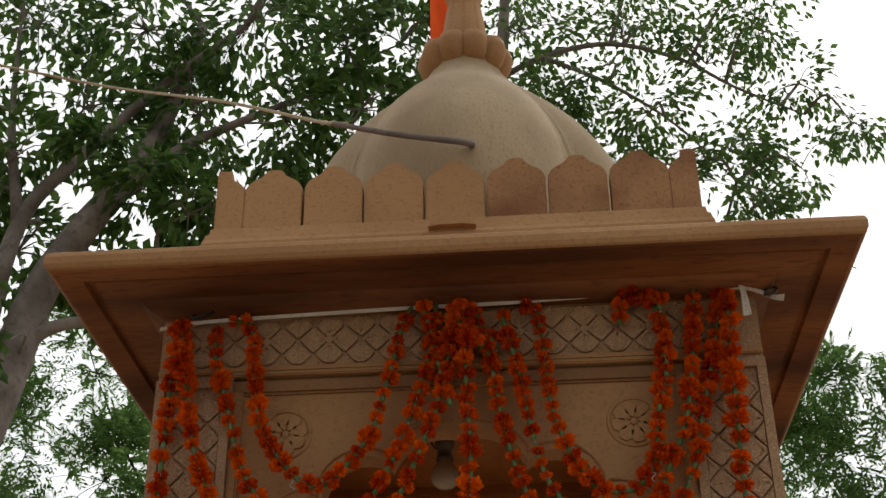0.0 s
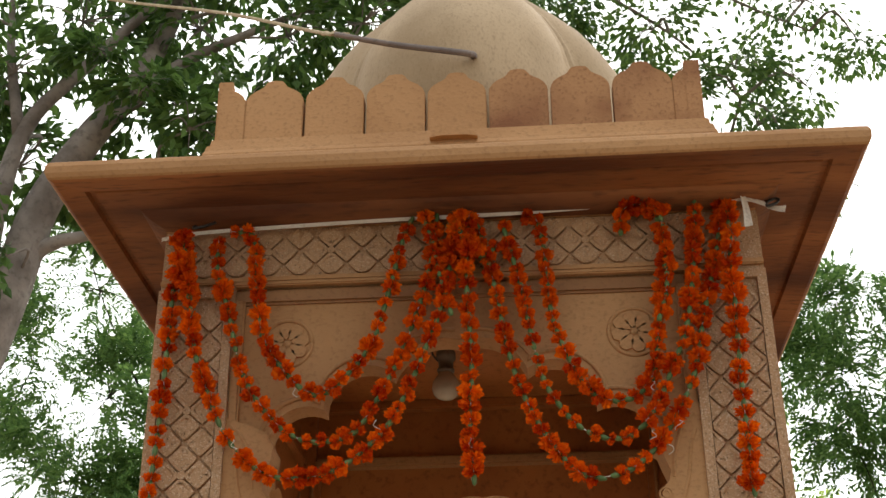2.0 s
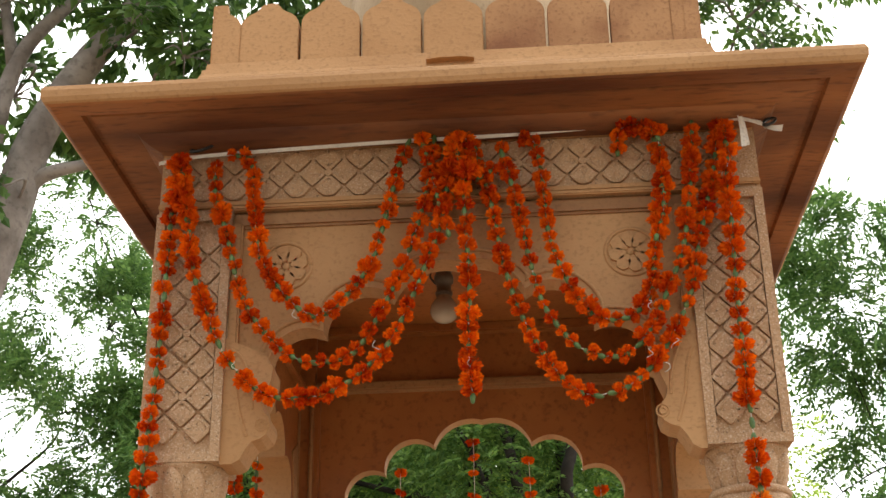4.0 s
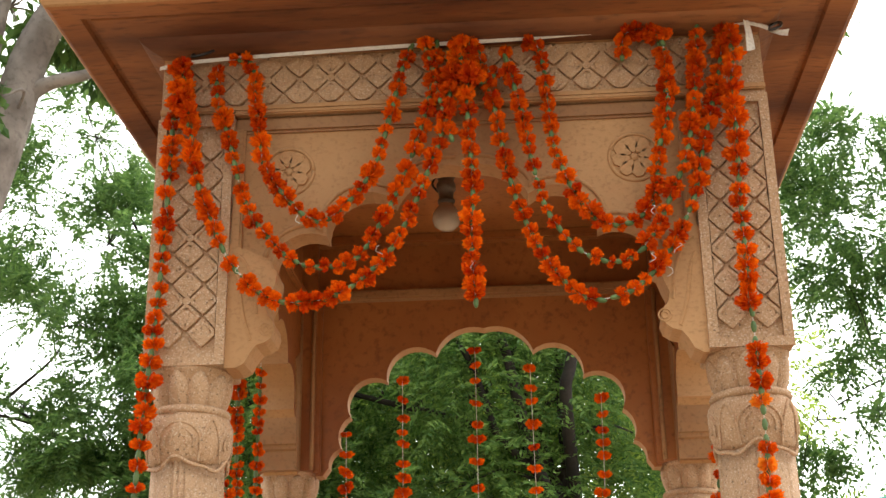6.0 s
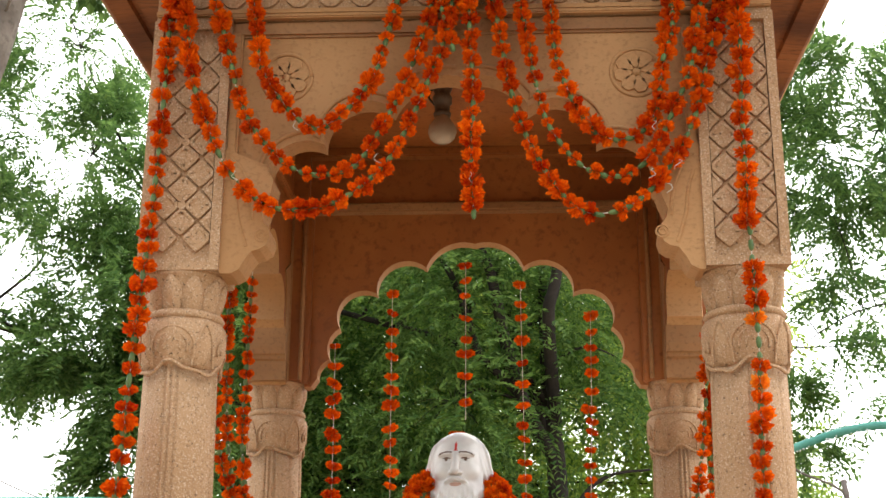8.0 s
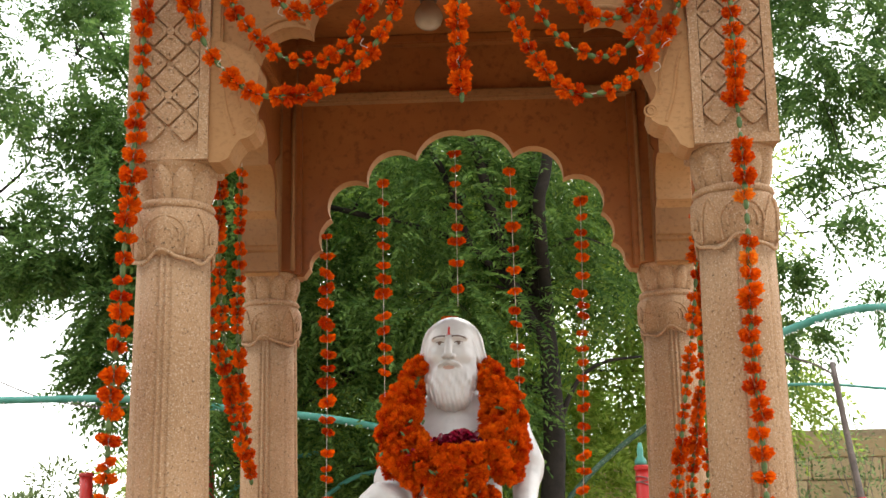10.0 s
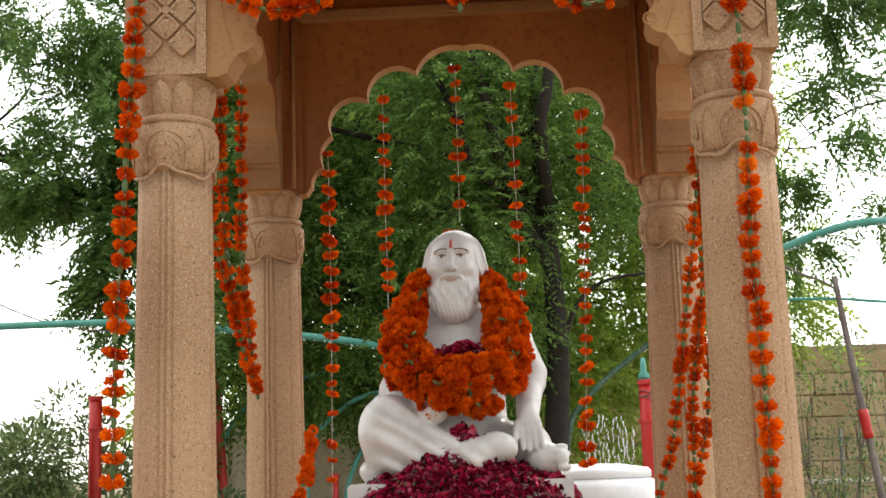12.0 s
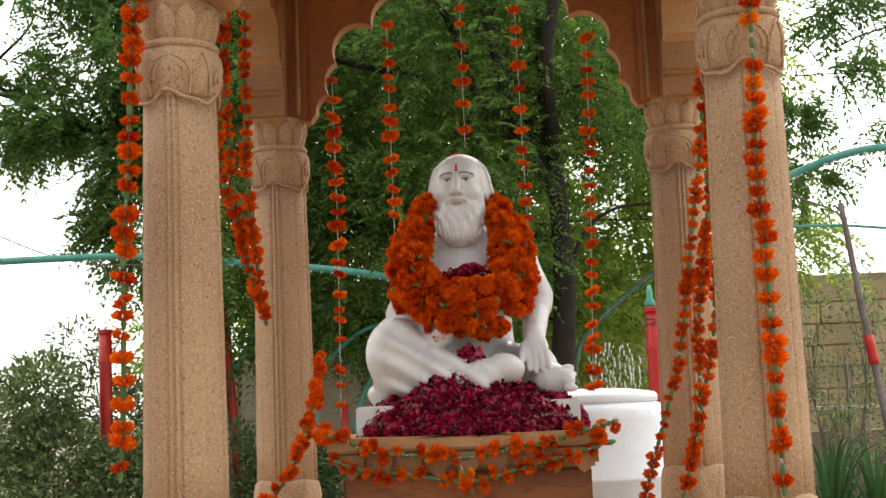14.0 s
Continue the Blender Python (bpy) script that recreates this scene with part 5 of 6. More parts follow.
# broad-leaved tree with a leaning grey trunk, over the pavilion
ficus_blobs = [(-2.9, 2.0, 7.5, 0.55, 1.2), (-2.2, 2.1, 7.5, 0.55, 1.3), (-1.45, 2.0, 7.45, 0.5, 1.3), (-0.85, 2.1, 7.25, 0.42, 1.2), (-2.5, 2.0, 6.8, 0.42, 1.0), (-1.8, 2.2, 6.85, 0.45, 1.2),
               (-1.2, 2.0, 6.6, 0.42, 1.2), (-2.8, 1.8, 6.3, 0.36, 0.8), (-2.05, 2.2, 6.25, 0.36, 0.9), (-1.5, 2.1, 6.1, 0.36, 1.2), (-0.75, 2.1, 6.75, 0.36, 1.0), (-0.5, 2.2, 7.35, 0.42, 1.1),
               (-2.55, 2.3, 5.75, 0.24, 0.4), (-1.75, 2.4, 5.75, 0.26, 0.6), (-3.6, 2.0, 6.8, 0.6, 1.0), (-3.5, 2.0, 7.8, 0.6, 1.0), (-2.4, 2.2, 8.2, 0.6, 1.0), (-1.2, 2.2, 8.1, 0.6, 1.0), (-0.3, 2.3, 8.1, 0.5, 0.8),
               (-2.72, 1.6, 4.86, 0.15, 0.12), (-2.62, 1.7, 5.0, 0.1, 0.06), (-2.95, 1.5, 5.3, 0.3, 0.5), (-2.35, 2.5, 5.75, 0.34, 0.9), (-2.95, 2.4, 6.0, 0.36, 0.9), (-1.75, 2.5, 5.85, 0.3, 0.8), (-3.3, 2.2, 6.2, 0.36, 0.9), (-1.95, 1.6, 5.95, 0.2, 0.4), (-1.68, 1.75, 5.8, 0.25, 0.6), (-2.2, 1.6, 6.2, 0.2, 0.4)]
tree("tall broad-leaved tree with a leaning pale grey trunk", [(-3.7, 2.0, -0.1), (-3.5, 2.0, 1.5), (-3.1, 2.0, 3.4), (-2.74, 2.0, 4.8), (-2.60, 2.0, 5.45), (-2.35, 2.0, 5.95), (-2.15, 2.05, 6.3), (-1.95, 2.1, 6.9), (-1.85, 2.2, 7.6)], (0.18, 0.035),
     [([(-2.74, 2.0, 4.85), (-2.60, 2.0, 5.15), (-2.46, 2.0, 5.24), (-2.25, 2.05, 5.32), (-1.9, 2.2, 5.6)], (0.06, 0.02)),
      ([(-2.85, 1.95, 4.7), (-2.80, 1.9, 5.5), (-2.70, 1.9, 6.0), (-2.42, 1.9, 6.36), (-2.0, 1.95, 6.9), (-1.5, 2.0, 7.4)], (0.065, 0.02)),
      ([(-2.3, 2.0, 6.0), (-1.9, 2.05, 6.45), (-1.4, 2.1, 6.75), (-0.8, 2.1, 7.0)], (0.05, 0.012)),
      ([(-2.75, 1.9, 5.9), (-2.9, 1.9, 6.6), (-3.0, 1.95, 7.5)], (0.04, 0.012))],
     ficus_blobs, 490, ("broad", 0.098, 0.052), FICUS, BARK, 31, clumps=14, tight=0.18)

# lighter, more open tree behind the dome
open_blobs = [(0.3, 4.0, 8.9, 0.5, 1.0), (0.65, 4.0, 8.3, 0.42, 0.8), (1.15, 4.1, 8.85, 0.5, 0.9), (1.3, 4.0, 8.0, 0.42, 0.9), (1.8, 4.0, 8.45, 0.42, 0.7), (1.9, 4.1, 7.65, 0.42, 0.7), (2.3, 4.0, 8.75, 0.45, 0.6),
              (1.45, 4.0, 7.3, 0.42, 1.0), (2.5, 4.0, 8.2, 0.36, 0.45), (2.85, 4.0, 7.8, 0.34, 0.35), (2.0, 4.0, 7.05, 0.36, 0.8), (0.45, 4.1, 8.05, 0.4, 0.9), (0.2, 4.2, 9.6, 0.6, 0.9), (1.2, 4.2, 9.6, 0.6, 0.9),
              (2.3, 4.2, 9.5, 0.6, 0.6), (2.4, 4.0, 7.4, 0.34, 0.4), (0.9, 4.2, 7.6, 0.4, 0.9), (2.25, 4.1, 6.6, 0.3, 0.35), (1.6, 4.3, 6.7, 0.35, 0.7)]
tree("open-crowned green tree with thin arching branches", [(-2.25, 4.6, -0.1), (-2.25, 4.6, 3.0), (-1.9, 4.6, 5.4), (-0.9, 4.4, 7.2), (-0.2, 4.2, 8.1), (0.1, 4.1, 8.5), (0.2, 4.0, 9.4)], (0.15, 0.04),
     [([(0.05, 4.1, 8.45), (0.5, 4.0, 8.62), (1.04, 4.0, 8.71), (1.58, 4.0, 8.52), (2.0, 4.0, 8.2), (2.5, 4.0, 7.9)], (0.03, 0.008)), ([(0.5, 4.0, 8.6), (1.0, 4.0, 8.3), (1.5, 4.05, 7.9), (1.9, 4.0, 7.3)], (0.022, 0.006)),
      ([(-0.2, 4.3, 7.8), (0.4, 4.2, 7.7), (1.0, 4.2, 7.4)], (0.03, 0.008))],
     open_blobs, 600, ("broad", 0.078, 0.044), OPEN_LEAF, BARK, 37, clumps=12, tight=0.22)

# feather-leaved trees on both sides and behind
left_blobs = [(-4.4, 8, 7.85, 0.75, 1.0), (-5.0, 8, 7.0, 0.7, 0.6), (-4.15, 8, 6.6, 0.75, 1.2), (-4.6, 8, 5.7, 0.75, 0.8), (-3.9, 8, 5.15, 0.65, 1.2), (-4.9, 8, 4.9, 0.7, 0.5), (-4.1, 8, 4.45, 0.55, 1.0), (-4.45, 8, 4.4, 0.45, 0.6),
              (-3.7, 8, 4.0, 0.5, 1.0), (-3.5, 8, 3.4, 0.45, 0.9), (-3.2, 8.4, 4.6, 0.7, 1.2), (-3.4, 8.3, 5.9, 0.7, 1.1), (-5.8, 8, 6.0, 0.8, 0.5), (-5.7, 8, 4.7, 0.7, 0.3)]
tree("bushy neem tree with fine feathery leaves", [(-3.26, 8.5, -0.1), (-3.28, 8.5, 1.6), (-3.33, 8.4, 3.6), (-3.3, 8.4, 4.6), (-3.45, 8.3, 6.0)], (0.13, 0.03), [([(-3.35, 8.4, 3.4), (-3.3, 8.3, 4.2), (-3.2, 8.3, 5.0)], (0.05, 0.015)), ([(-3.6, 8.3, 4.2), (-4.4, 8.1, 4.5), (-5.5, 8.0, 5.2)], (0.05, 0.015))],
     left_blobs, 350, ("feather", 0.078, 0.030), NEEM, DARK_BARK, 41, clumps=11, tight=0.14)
right_blobs = [(3.5, 8, 7.6, 0.6, 0.8), (3.2, 8, 6.6, 0.6, 1.0), (3.7, 8, 6.3, 0.6, 1.0), (3.5, 8, 7.0, 0.6, 0.9), (3.5, 8, 5.5, 0.5, 0.3), (3.3, 8, 6.0, 0.45, 0.7), (3.55, 8, 4.95, 0.45, 0.3), (3.05, 8, 4.5, 0.4, 0.4), (3.75, 8, 4.15, 0.45, 0.3),
               (2.75, 8, 5.2, 0.5, 0.4), (2.7, 8, 3.95, 0.4, 0.4), (4.3, 8, 6.6, 0.7, 0.8), (4.4, 8, 5.0, 0.6, 0.25), (3.0, 8, 3.6, 0.25, 0.3)]
tree("open neem tree with thin feathery sprays", [(5.8, 9.0, -0.1), (5.7, 8.9, 2.5), (5.4, 8.6, 4.5), (4.9, 8.2, 6.2), (4.1, 8.0, 7.2)], (0.12, 0.02), [([(5.3, 8.5, 4.7), (4.4, 8.2, 5.0), (3.6, 8.1, 4.9), (2.9, 8.0, 4.5)], (0.022, 0.004))],
     right_blobs, 210, ("feather", 0.082, 0.032), NEEM, DARK_BARK, 43, clumps=9, tight=0.13, twig=0.45)
rear_blobs = [(x, 7.2 + 0.5 * ((i * 7 + j * 3) % 3 - 1), z, 0.62, 1.0) for j, z in enumerate((3.0, 3.75, 4.5, 5.2)) for i, x in enumerate((-2.3, -1.65, -1.0, -0.35, 0.3, 0.95)) if not (j == 0 and i > 3) and not (j in (1, 2) and i == 5)]
rear_blobs += [(-2.2, 7.2, 2.35, 0.5, 0.9), (-1.5, 7.4, 2.3, 0.5, 0.9), (-0.8, 7.5, 2.3, 0.5, 0.9), (1.2, 7.2, 4.2, 0.4, 0.25), (0.1, 7.4, 2.6, 0.4, 0.6)]
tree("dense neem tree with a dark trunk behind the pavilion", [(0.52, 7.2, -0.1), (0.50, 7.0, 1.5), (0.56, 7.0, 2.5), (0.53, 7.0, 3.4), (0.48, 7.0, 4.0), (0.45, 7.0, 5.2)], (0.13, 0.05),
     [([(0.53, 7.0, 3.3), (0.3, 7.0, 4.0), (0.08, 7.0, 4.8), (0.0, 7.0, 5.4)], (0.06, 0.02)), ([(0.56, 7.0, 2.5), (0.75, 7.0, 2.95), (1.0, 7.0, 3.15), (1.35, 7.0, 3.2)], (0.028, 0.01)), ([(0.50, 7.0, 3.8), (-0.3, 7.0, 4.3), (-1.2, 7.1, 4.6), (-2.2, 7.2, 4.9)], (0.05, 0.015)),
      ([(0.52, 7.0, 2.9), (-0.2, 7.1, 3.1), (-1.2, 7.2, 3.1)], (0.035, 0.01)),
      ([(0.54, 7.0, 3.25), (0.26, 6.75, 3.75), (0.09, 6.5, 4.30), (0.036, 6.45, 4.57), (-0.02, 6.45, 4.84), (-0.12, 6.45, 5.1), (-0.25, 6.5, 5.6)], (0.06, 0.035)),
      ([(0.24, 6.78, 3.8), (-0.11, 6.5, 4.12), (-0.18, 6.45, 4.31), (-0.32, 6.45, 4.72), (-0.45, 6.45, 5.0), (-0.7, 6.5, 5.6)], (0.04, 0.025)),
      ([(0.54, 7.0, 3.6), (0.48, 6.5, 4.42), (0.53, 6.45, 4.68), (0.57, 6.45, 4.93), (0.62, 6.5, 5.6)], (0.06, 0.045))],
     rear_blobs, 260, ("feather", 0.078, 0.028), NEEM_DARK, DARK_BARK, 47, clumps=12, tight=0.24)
far_blobs = [(x, 10.5 + 0.6 * ((i + j) % 3 - 1), z, 0.9, 0.85 if i >= 3 else 1.0) for j, z in enumerate((2.2, 3.4, 4.6, 5.8)) for i, x in enumerate((-2.8, -1.7, -0.6, 0.5, 1.5, 2.4)) if not (i >= 4 and j == 0)]
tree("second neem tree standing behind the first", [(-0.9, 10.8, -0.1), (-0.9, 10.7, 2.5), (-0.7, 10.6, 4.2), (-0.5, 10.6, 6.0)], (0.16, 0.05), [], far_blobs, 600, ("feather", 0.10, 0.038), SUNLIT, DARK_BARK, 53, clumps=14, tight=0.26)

# bushes and strap-leaved plants low in the garden
def bush(label, blobs, per_blob, length, width, seed, mat=BUSH):
    r = np.random.default_rng(seed)
    x, y = blobs[0][0], blobs[0][1]
    ob = thing("bush", label, "bush", "garden bushes", at=(x, y, 0))
    stems = bmesh.new()
    ps, ws = [], []
    for bx, by, bz, br, dens in blobs:
        for k in range(7):
            d = Vector(r.normal(size=3)).normalized() * br
            add_tube(stems, smooth_line([(x, y, 0.0), (bx, by, bz * 0.6), (bx + d.x, by + d.y, bz + d.z)], 4), (0.012, 0.003), 4)
        m = int(per_blob * dens)
        d = r.normal(size=(m, 3))
        d /= np.linalg.norm(d, axis=1)[:, None]
        ps.append(np.array((bx, by, bz)) + d * br * r.uniform(0.2, 1.05, (m, 1)) ** 0.5)
        ws.append(d + r.normal(size=(m, 3)) * 0.4)
    part("stem", stems, STICK, ob)
    v, f = leaves(np.concatenate(ps), np.concatenate(ws), length, width, seed, 0.1)
    me = bpy.data.meshes.new("foliage")
    me.from_pydata(v.tolist(), [], f.tolist())
    me.update()
    link_mesh("foliage", me, mat, ob)


bush("grey-green leggy bush at the garden's edge", [(-4.0, 6.0, 1.5, 0.45, 1.0), (-3.75, 6.0, 1.72, 0.34, 0.8), (-4.3, 6.1, 1.1, 0.5, 1.0), (-3.62, 6.0, 1.2, 0.38, 1.0), (-3.05, 6.0, 1.12, 0.28, 0.8), (-3.7, 5.9, 0.8, 0.5, 1.0), (-3.1, 6.0, 0.9, 0.4, 1.0), (-3.35, 7.0, 1.4, 0.42, 1.0), (-2.85, 7.0, 1.6, 0.42, 1.0)], 2200, 0.068, 0.03, 61, PALE_BUSH)
bush("tall pale bush behind the hedge", [(-3.85, 7.2, 2.15, 0.3, 0.6), (-3.6, 7.2, 1.95, 0.25, 0.5), (-4.1, 7.2, 1.8, 0.35, 0.6)], 900, 0.06, 0.026, 62, PALE_BUSH)
bush("clipped green hedge between the pillars", [(-2.3, 6.3, 1.05, 0.42, 1.2), (-1.8, 6.3, 0.95, 0.42, 1.2), (-2.7, 6.3, 1.1, 0.4, 1.2), (-1.3, 6.4, 0.9, 0.4, 1.2)], 1700, 0.06, 0.03, 63)
# This shrub shares the leaf colour with sunlight put in.
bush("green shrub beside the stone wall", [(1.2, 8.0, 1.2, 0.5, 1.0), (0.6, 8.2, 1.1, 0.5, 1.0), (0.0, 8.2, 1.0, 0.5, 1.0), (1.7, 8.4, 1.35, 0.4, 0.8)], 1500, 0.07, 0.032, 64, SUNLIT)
bush("straggling thorny shrub against the stone wall", [(3.2, 8.5, 1.5, 0.4, 0.7), (3.7, 8.5, 1.9, 0.45, 0.8), (3.0, 8.6, 2.2, 0.3, 0.5), (3.4, 8.5, 1.1, 0.4, 0.7), (4.0, 8.5, 1.2, 0.4, 0.8), (3.5, 8.6, 2.5, 0.3, 0.35)], 800, 0.06, 0.024, 65, PALE_BUSH)


def strap_plant(x, y, seed):
    r = random.Random(seed)
    ob = thing("strap_leaved_plant", "clump of long dark green strap leaves", "plant", "strap-leaved plants", at=(x, y, 0))
    for k in range(26):
        a, reach, h = r.uniform(0, 6.28), r.uniform(0.15, 0.5), r.uniform(1.0, 1.75)
        bm = bmesh.new()
        d, s = Vector((math.cos(a), math.sin(a), 0)), Vector((-math.sin(a), math.cos(a), 0))
        rows = []
        for i in range(7):
            t = i / 6
            p = Vector((x, y, 0)) + d * reach * t ** 1.6 + Vector((0, 0, h * (t - 0.32 * t ** 3)))
            w = 0.022 * (1 - t ** 3) + 0.002
            rows.append((bm.verts.new(p - s * w), bm.verts.new(p - Vector((0, 0, 0.006))), bm.verts.new(p + s * w)))
        for a_, b_ in zip(rows, rows[1:]):
            bm.faces.new((a_[0], a_[1], b_[1], b_[0]))
            bm.faces.new((a_[1], a_[2], b_[2], b_[1]))
        part("leaf", bm, STRAP, ob)


for k, (x, y) in enumerate(((2.35, 5.4), (2.75, 5.6), (3.15, 5.5), (2.55, 6.1))):
    strap_plant(x, y, 70 + k)

# ---------------------------------------------------------------- garden pipes, posts, tank
def pipe(name, label, pts, r, mat, category, group=""):
    ob = thing(name, label, category, group, at=pts[0])
    part("tube", tube_bm(pts, r, 10, 8), mat, ob, "", True)
    if "beads" in label:
        bead = random.Random(len(pts))
        bm = bmesh.new()
        line = smooth_line(pts, 40)
        for k in range(170):
            p = bead.choice(line) + Vector((bead.uniform(-0.02, 0.02), -r * 0.6, bead.choice((-1, -1, 0.6)) * r * 0.95))
            bmesh.ops.create_icosphere(bm, subdivisions=1, radius=1.0, matrix=Matrix.Translation(p) @ Matrix.Diagonal((0.007, 0.007, bead.uniform(0.007, 0.014), 1)))
        tagged(part("water_beads", bm, WATER, ob, "clear hanging drops of water", True), kind="stuff")
    return ob


hoop = "turquoise painted pipe hoop with beads of water"
pipe("pipe_hoop", hoop, [(-7.0, 6.0, 0.0), (-6.2, 6.0, 2.2), (-5.0, 6.0, 2.8), (-4.1, 6.0, 2.825), (-2.9, 6.0, 2.815), (-2.2, 6.0, 2.735), (-0.95, 6.0, 2.56), (-0.3, 6.0, 2.25), (0.1, 6.0, 1.5), (0.2, 6.0, 0.0)], 0.03, PAINT_TEAL, "pipe", "pipe hoops")
pipe("pipe_hoop", hoop, [(1.95, 6.8, 0.0), (1.97, 6.8, 2.6), (2.1, 6.75, 3.05), (2.5, 6.6, 3.32), (3.3, 6.4, 3.48), (4.5, 6.3, 3.2), (5.2, 6.3, 1.5), (5.3, 6.3, 0.0)], 0.035, PAINT_TEAL, "pipe", "pipe hoops")
pipe("pipe_hoop", "dark green pipe hoop rising beside the red post", [(0.45, 7.0, 0.0), (0.6, 7.0, 1.7), (0.80, 7.0, 2.13), (1.35, 7.0, 2.58), (1.8, 6.9, 2.84), (1.9, 6.9, 2.4), (1.9, 6.9, 0.0)], 0.025, PIPE_GREEN, "pipe", "pipe hoops")
pipe("pipe_hoop", "small turquoise pipe hoop over the hedge", [(-2.55, 7.0, 0.0), (-2.52, 7.0, 1.4), (-2.42, 7.0, 1.8), (-2.2, 7.0, 2.16), (-1.9, 7.0, 2.35), (-1.5, 7.0, 2.42)], 0.022, PAINT_TEAL, "pipe", "pipe hoops")
pipe("pipe_hoop", "small turquoise pipe hoop over the hedge", [(-1.68, 7.0, 0.0), (-1.66, 7.0, 1.5), (-1.58, 7.0, 1.88), (-1.25, 7.0, 2.17), (-0.9, 7.0, 2.27)], 0.02, PAINT_TEAL, "pipe", "pipe hoops")
pipe("pipe_hoop", "small turquoise pipe hoop over the hedge", [(-1.36, 7.0, 0.0), (-1.34, 7.0, 1.2), (-1.25, 7.0, 1.6), (-1.1, 7.0, 1.82), (-0.8, 7.0, 1.95)], 0.02, PAINT_TEAL, "pipe", "pipe hoops")


def red_post(label, x, y, top, r, lean=0.0):
    ob = thing("red_post", label, "post", "red posts", at=(x, y, 0))
    part("tube", tube_bm([(x - lean * 0.5, y, 0), (x, y, top / 2), (x + lean * 0.5, y, top)], r, 14, 3), PAINT_RED, ob, "", True)
    for z in (top - 0.02, top - 0.28):
        bm = bmesh.new()
        q = x + lean * (z / top - 0.5)
        add_lathe(bm, [(r + 0.001, z - 0.015), (r + 0.009, z - 0.012), (r + 0.009, z + 0.012), (r + 0.001, z + 0.015)], 14, (q, y))
        part("collar", bm, PAINT_RED, ob)


red_post("upright bright red painted pipe post", -3.38, 6.5, 2.26, 0.055)
red_post("leaning red painted pipe post", -2.39, 7.0, 2.5, 0.045, -0.18)
red_post("stout red painted post beside the water tank", 1.06, 4.5, 2.12, 0.058)
red_post("short red painted post", -1.42, 7.0, 1.55, 0.03)
binding = thing("wire_binding", "twisted rusty wire wound round the red post", "wire", at=(1.06, 4.5, 2.0))
for z, tilt in ((2.035, 0.01), (2.015, -0.006), (1.995, 0.012)):
    part("wire_loop", tube_bm([(1.06 + 0.061 * math.cos(k * math.pi / 8), 4.5 + 0.061 * math.sin(k * math.pi / 8), z + tilt * math.sin(k * math.pi / 4)) for k in range(17)], 0.0035, 5, 2), STICK, binding)
nozzle = thing("pipe_nozzle", "small turquoise nozzle on top of the red post", "nozzle", at=(1.04, 4.5, 2.12))
bm = bmesh.new()
add_lathe(bm, [(0.040, 2.12), (0.040, 2.15), (0.02, 2.18), (0.022, 2.22), (0.012, 2.27)], 12, (1.04, 4.5))
part("spout", bm, PAINT_TEAL, nozzle, "", True)

lamp_post = thing("lamp_post", "leaning dark wooden post with a red painted sleeve", "post", at=(3.12, 6.6, 0))
part("pole", tube_bm([(3.27, 6.6, 0.0), (3.16, 6.6, 1.0), (3.04, 6.6, 1.9), (2.97, 6.6, 2.4), (2.89, 6.6, 3.06)], (0.036, 0.024), 10, 4), STICK, lamp_post, "", True)
part("sleeve", tube_bm([(3.066, 6.6, 1.70), (3.053, 6.6, 1.80), (3.034, 6.6, 1.94)], 0.041, 12, 2), PAINT_RED, lamp_post, "red painted sleeve", True)
pipe("pipe_hoop", "thin turquoise pipe crossing behind the post", [(2.2, 6.62, 2.86), (2.5, 6.62, 2.88), (2.9, 6.62, 2.87), (3.3, 6.62, 2.83), (4.2, 6.62, 2.75)], 0.013, PAINT_TEAL, "pipe")
pipe("cable", "thin grey cable tied to the post", [(2.42, 6.62, 3.2), (2.6, 6.62, 3.10), (2.78, 6.62, 3.03), (2.9, 6.62, 2.95)], 0.01, STICK, "cable")
pipe("cable", "thin sagging wire in the garden", [(-5.0, 6.5, 3.5), (-4.2, 6.5, 3.06), (-3.6, 6.5, 2.85), (-2.9, 6.5, 2.80), (-2.0, 6.5, 2.86)], 0.006, STICK, "cable")

# white water tank behind the pavilion
tank = thing("water_tank", "white plastic water tank with a round lid", "tank", at=(0.47, 2.15, 0.5))
bm = bmesh.new()
TO = (0.47, 2.15)
add_lathe(bm, [(0.385, 0.5), (0.39, 0.52), (0.39, 0.80), (0.40, 0.82), (0.39, 0.84), (0.39, 1.12), (0.402, 1.135), (0.402, 1.15), (0.39, 1.165), (0.39, 1.42), (0.384, 1.46), (0.37, 1.485), (0.34, 1.50), (0.3, 1.505)], 48, TO)
part("drum", bm, TANK_WHITE, tank, "", True)
bm = bmesh.new()
add_lathe(bm, [(0.33, 1.50), (0.345, 1.505), (0.345, 1.535), (0.33, 1.55), (0.2, 1.57), (0.05, 1.575)], 40, TO)
part("lid", bm, TANK_WHITE, tank, "", True)
tank_stand = tagged(part("tank_stand", box_bm(-0.05, 1.0, 1.65, 2.65, 0.0, 0.5, 0.02), WALL_STONE, None), "low stone block under the water tank", "stand")

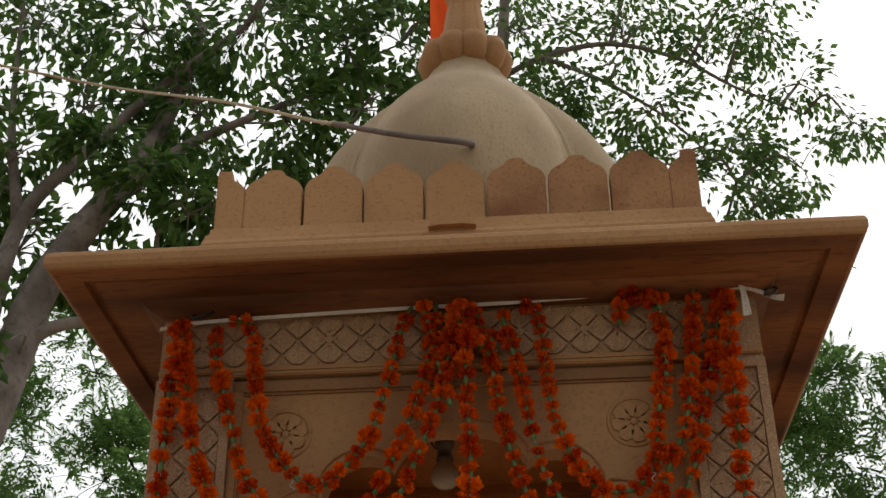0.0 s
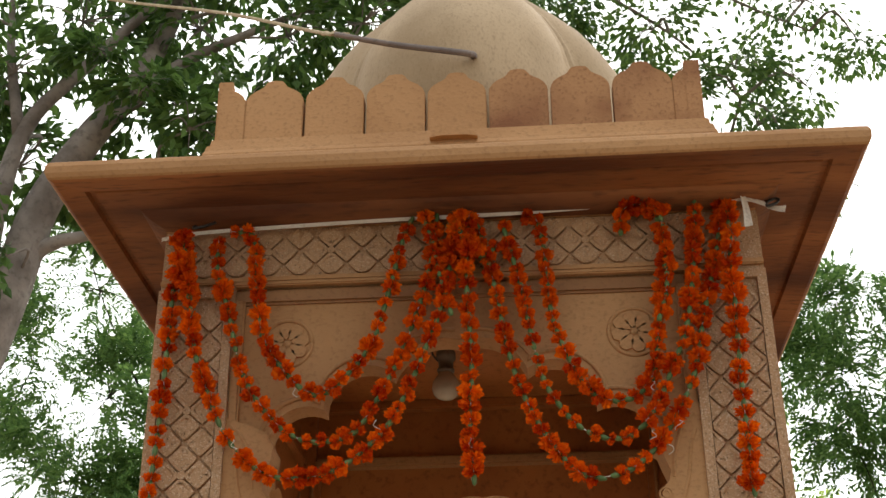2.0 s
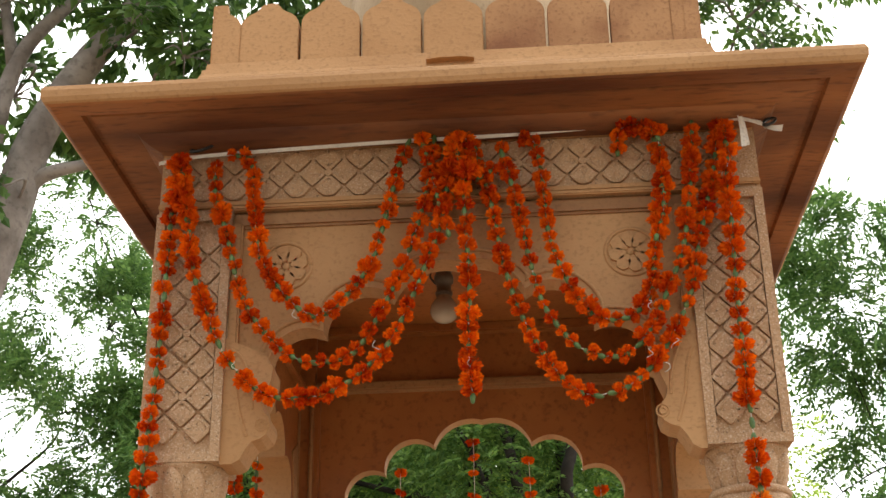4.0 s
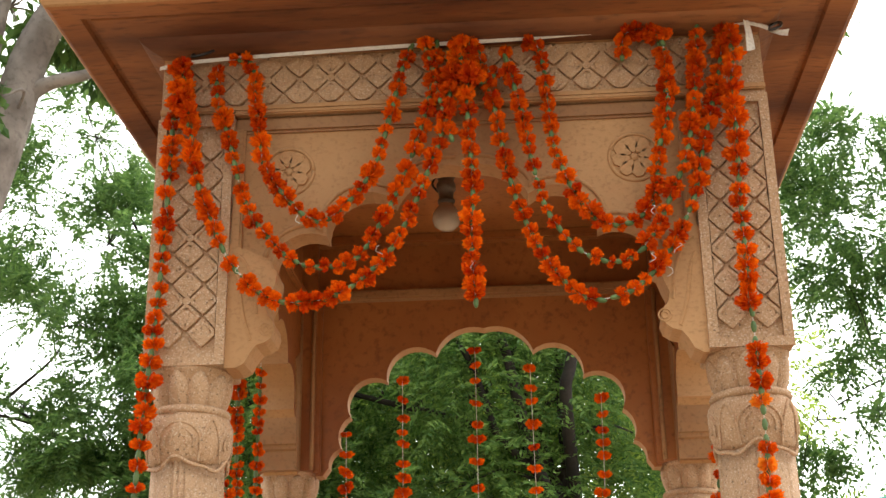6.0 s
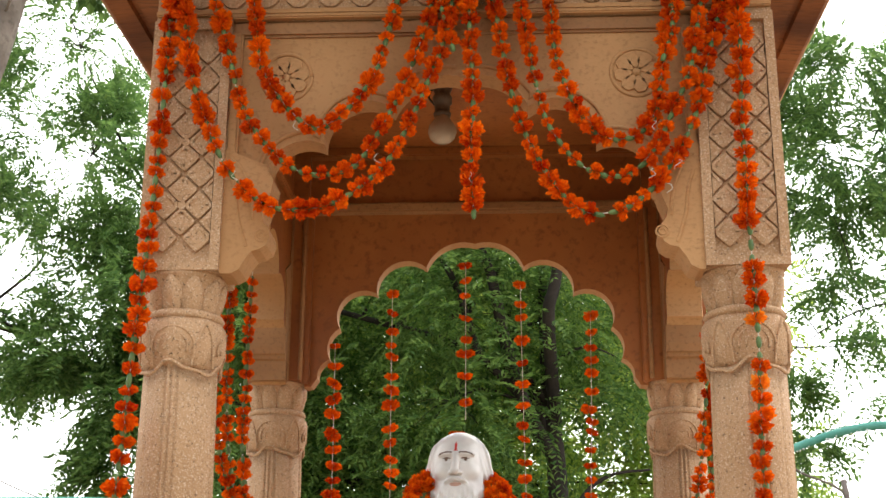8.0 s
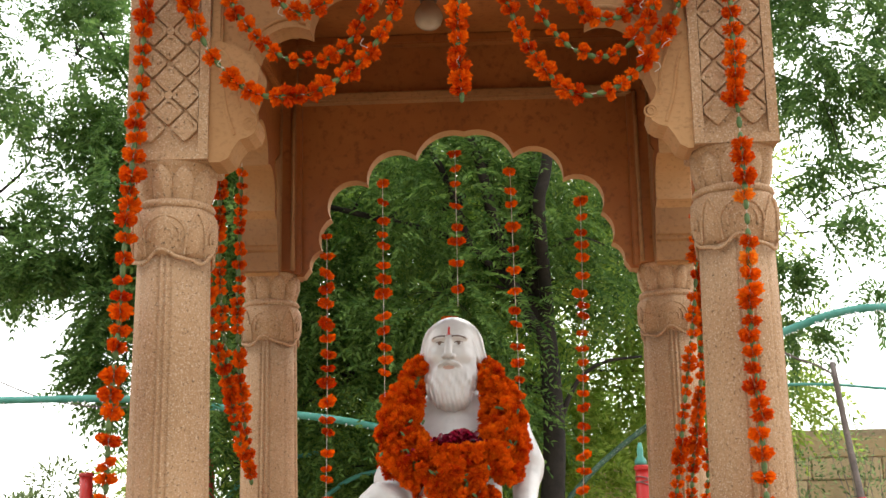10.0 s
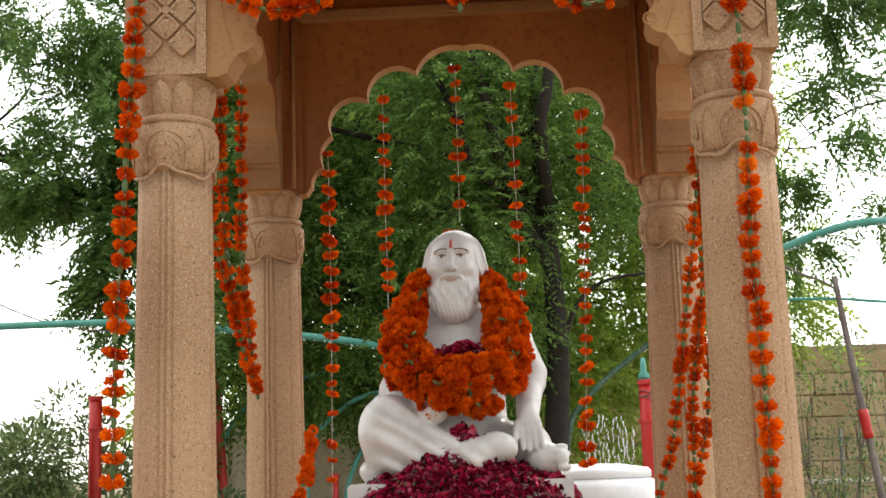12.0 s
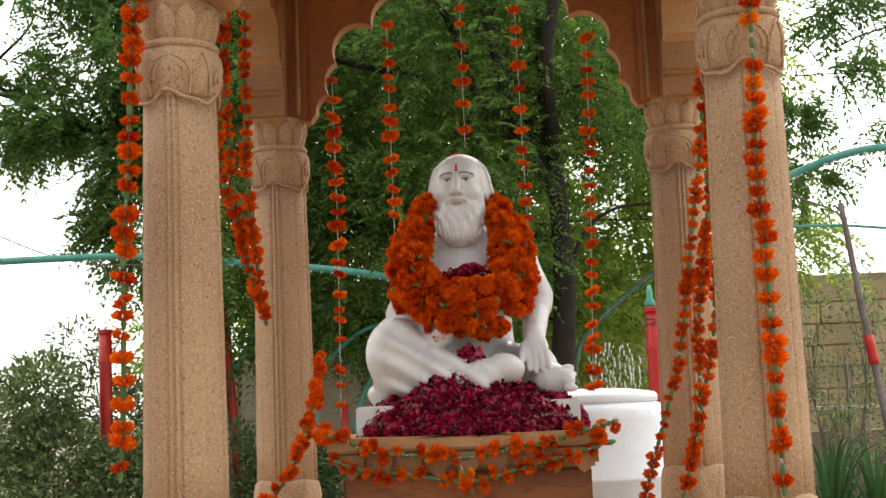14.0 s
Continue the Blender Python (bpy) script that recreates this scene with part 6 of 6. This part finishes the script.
# falling water
splash = thing("fountain_spray", "thin streams of falling white water", "fountain", kind="stuff", at=(0.85, 5.2, 1.0))
bm = bmesh.new()
sr = random.Random(9)
for k in range(11):
    x = 0.66 + 0.034 * k + sr.uniform(-0.01, 0.01)
    z = 1.78 + 0.13 * math.sin(3.14 * (k + 1) / 12) + sr.uniform(-0.03, 0.03)
    sway = sr.uniform(0, 6)
    while z > 1.1:
        h = sr.uniform(0.006, 0.02)
        fat = sr.uniform(0.003, 0.0075)
        bmesh.ops.create_icosphere(bm, subdivisions=1, radius=1.0, matrix=Matrix.Translation((x + 0.007 * math.sin(z * 40 + sway) + sr.gauss(0, 0.004), 5.2 + sr.gauss(0, 0.02), z)) @ Matrix.Diagonal((fat, fat, h * 1.3, 1)))
        z -= h * 1.5 + (sr.uniform(0.0, 0.012) if sr.random() < 0.8 else 0.03)
part("drops", bm, WATER, splash)

# chain-link fence before the wall
fence = thing("wire_fence", "sagging diamond-mesh wire fence with thin posts", "fence", at=(3.2, 9.3, 0))
bm = bmesh.new()
for k in range(-4, 30):
    for s in (-1, 1):
        x0 = 2.4 + k * 0.1
        add_tube(bm, [Vector((x0, 9.3 + 0.004 * s, 0.45)), Vector((x0 + s * 1.0, 9.3 + 0.004 * s, 1.75))], 0.0035, 4)
part("mesh", bm, WIRE, fence)
for x in (2.2, 3.5, 4.8):
    part("post", tube_bm([(x, 9.33, 0), (x, 9.33, 0.9), (x, 9.33, 1.85)], 0.02, 8, 2), WIRE, fence)

# a low kerb wall with loose blocks and a plank behind the fence
tagged(part("low_wall", box_bm(2.6, 5.6, 9.6, 9.95, 0.0, 1.06, 0.015), MORTAR, None), "low rough masonry wall behind the wire fence", "wall")
for x, w, h in ((3.42, 0.32, 0.22), (4.15, 0.26, 0.22)):
    bm = box_bm(x, x + w, 9.62, 9.85, 1.06, 1.06 + h, 0.02)
    tagged(part("stone_block", bm, WALL_STONE, None), "loose tan stone block lying on the low wall", "block", "loose blocks")
tagged(part("plank", box_bm(3.25, 4.7, 9.63, 9.84, 1.28, 1.32, 0.008), RIBBON, None), "pale weathered plank laid across two blocks", "plank")

PLASTER = material("cream_lime_plaster", (0.50, 0.43, 0.30), (0.62, 0.55, 0.40), 0.9, 1.4, 30, 0.3)
pale = thing("garden_wall", "low cream plastered wall with a flat coping behind the hedge", "wall", at=(-2.0, 8.4, 0))
part("body", box_bm(-2.78, -0.95, 8.42, 8.6, 0.0, 1.95, 0.01), PLASTER, pale)
part("coping", box_bm(-2.82, -0.91, 8.38, 8.64, 1.952, 2.03, 0.012), PLASTER, pale)
for x in (-2.78, -1.55):
    part("pilaster", box_bm(x, x + 0.12, 8.39, 8.418, 0.0, 1.95, 0.006), PLASTER, pale)

# ---------------------------------------------------------------- stone garden wall, block by block
WY, WTOP = 14.0, 3.1
wall = tagged(part("wall_north", box_bm(-3.6, 14.0, WY + 0.05, WY + 0.4, 0.0, WTOP - 0.02), MORTAR, None), "buff stone block wall closing the garden", "wall", kind="structure")
shapes = []
for w in (0.55, 0.75, 0.95):
    bm = box_bm(-w / 2, w / 2, 0, 0.2, 0, 0.285, 0.012)
    me = bpy.data.meshes.new("stone_block")
    bm.to_mesh(me)
    bm.free()
    me.materials.append(WALL_STONE)
    shapes.append((w, me))
wr = random.Random(2)
z = 0.0
while z < WTOP - 0.2:
    x = -3.6 + wr.uniform(-0.3, 0.0)
    while x < 10.5:
        w, me = wr.choice(shapes)
        ob = new("stone_block", me)
        ob.parent = wall
        ob.location = (x + w / 2, WY + wr.uniform(-0.012, 0.012), z)
        x += w + 0.014
    z += 0.30
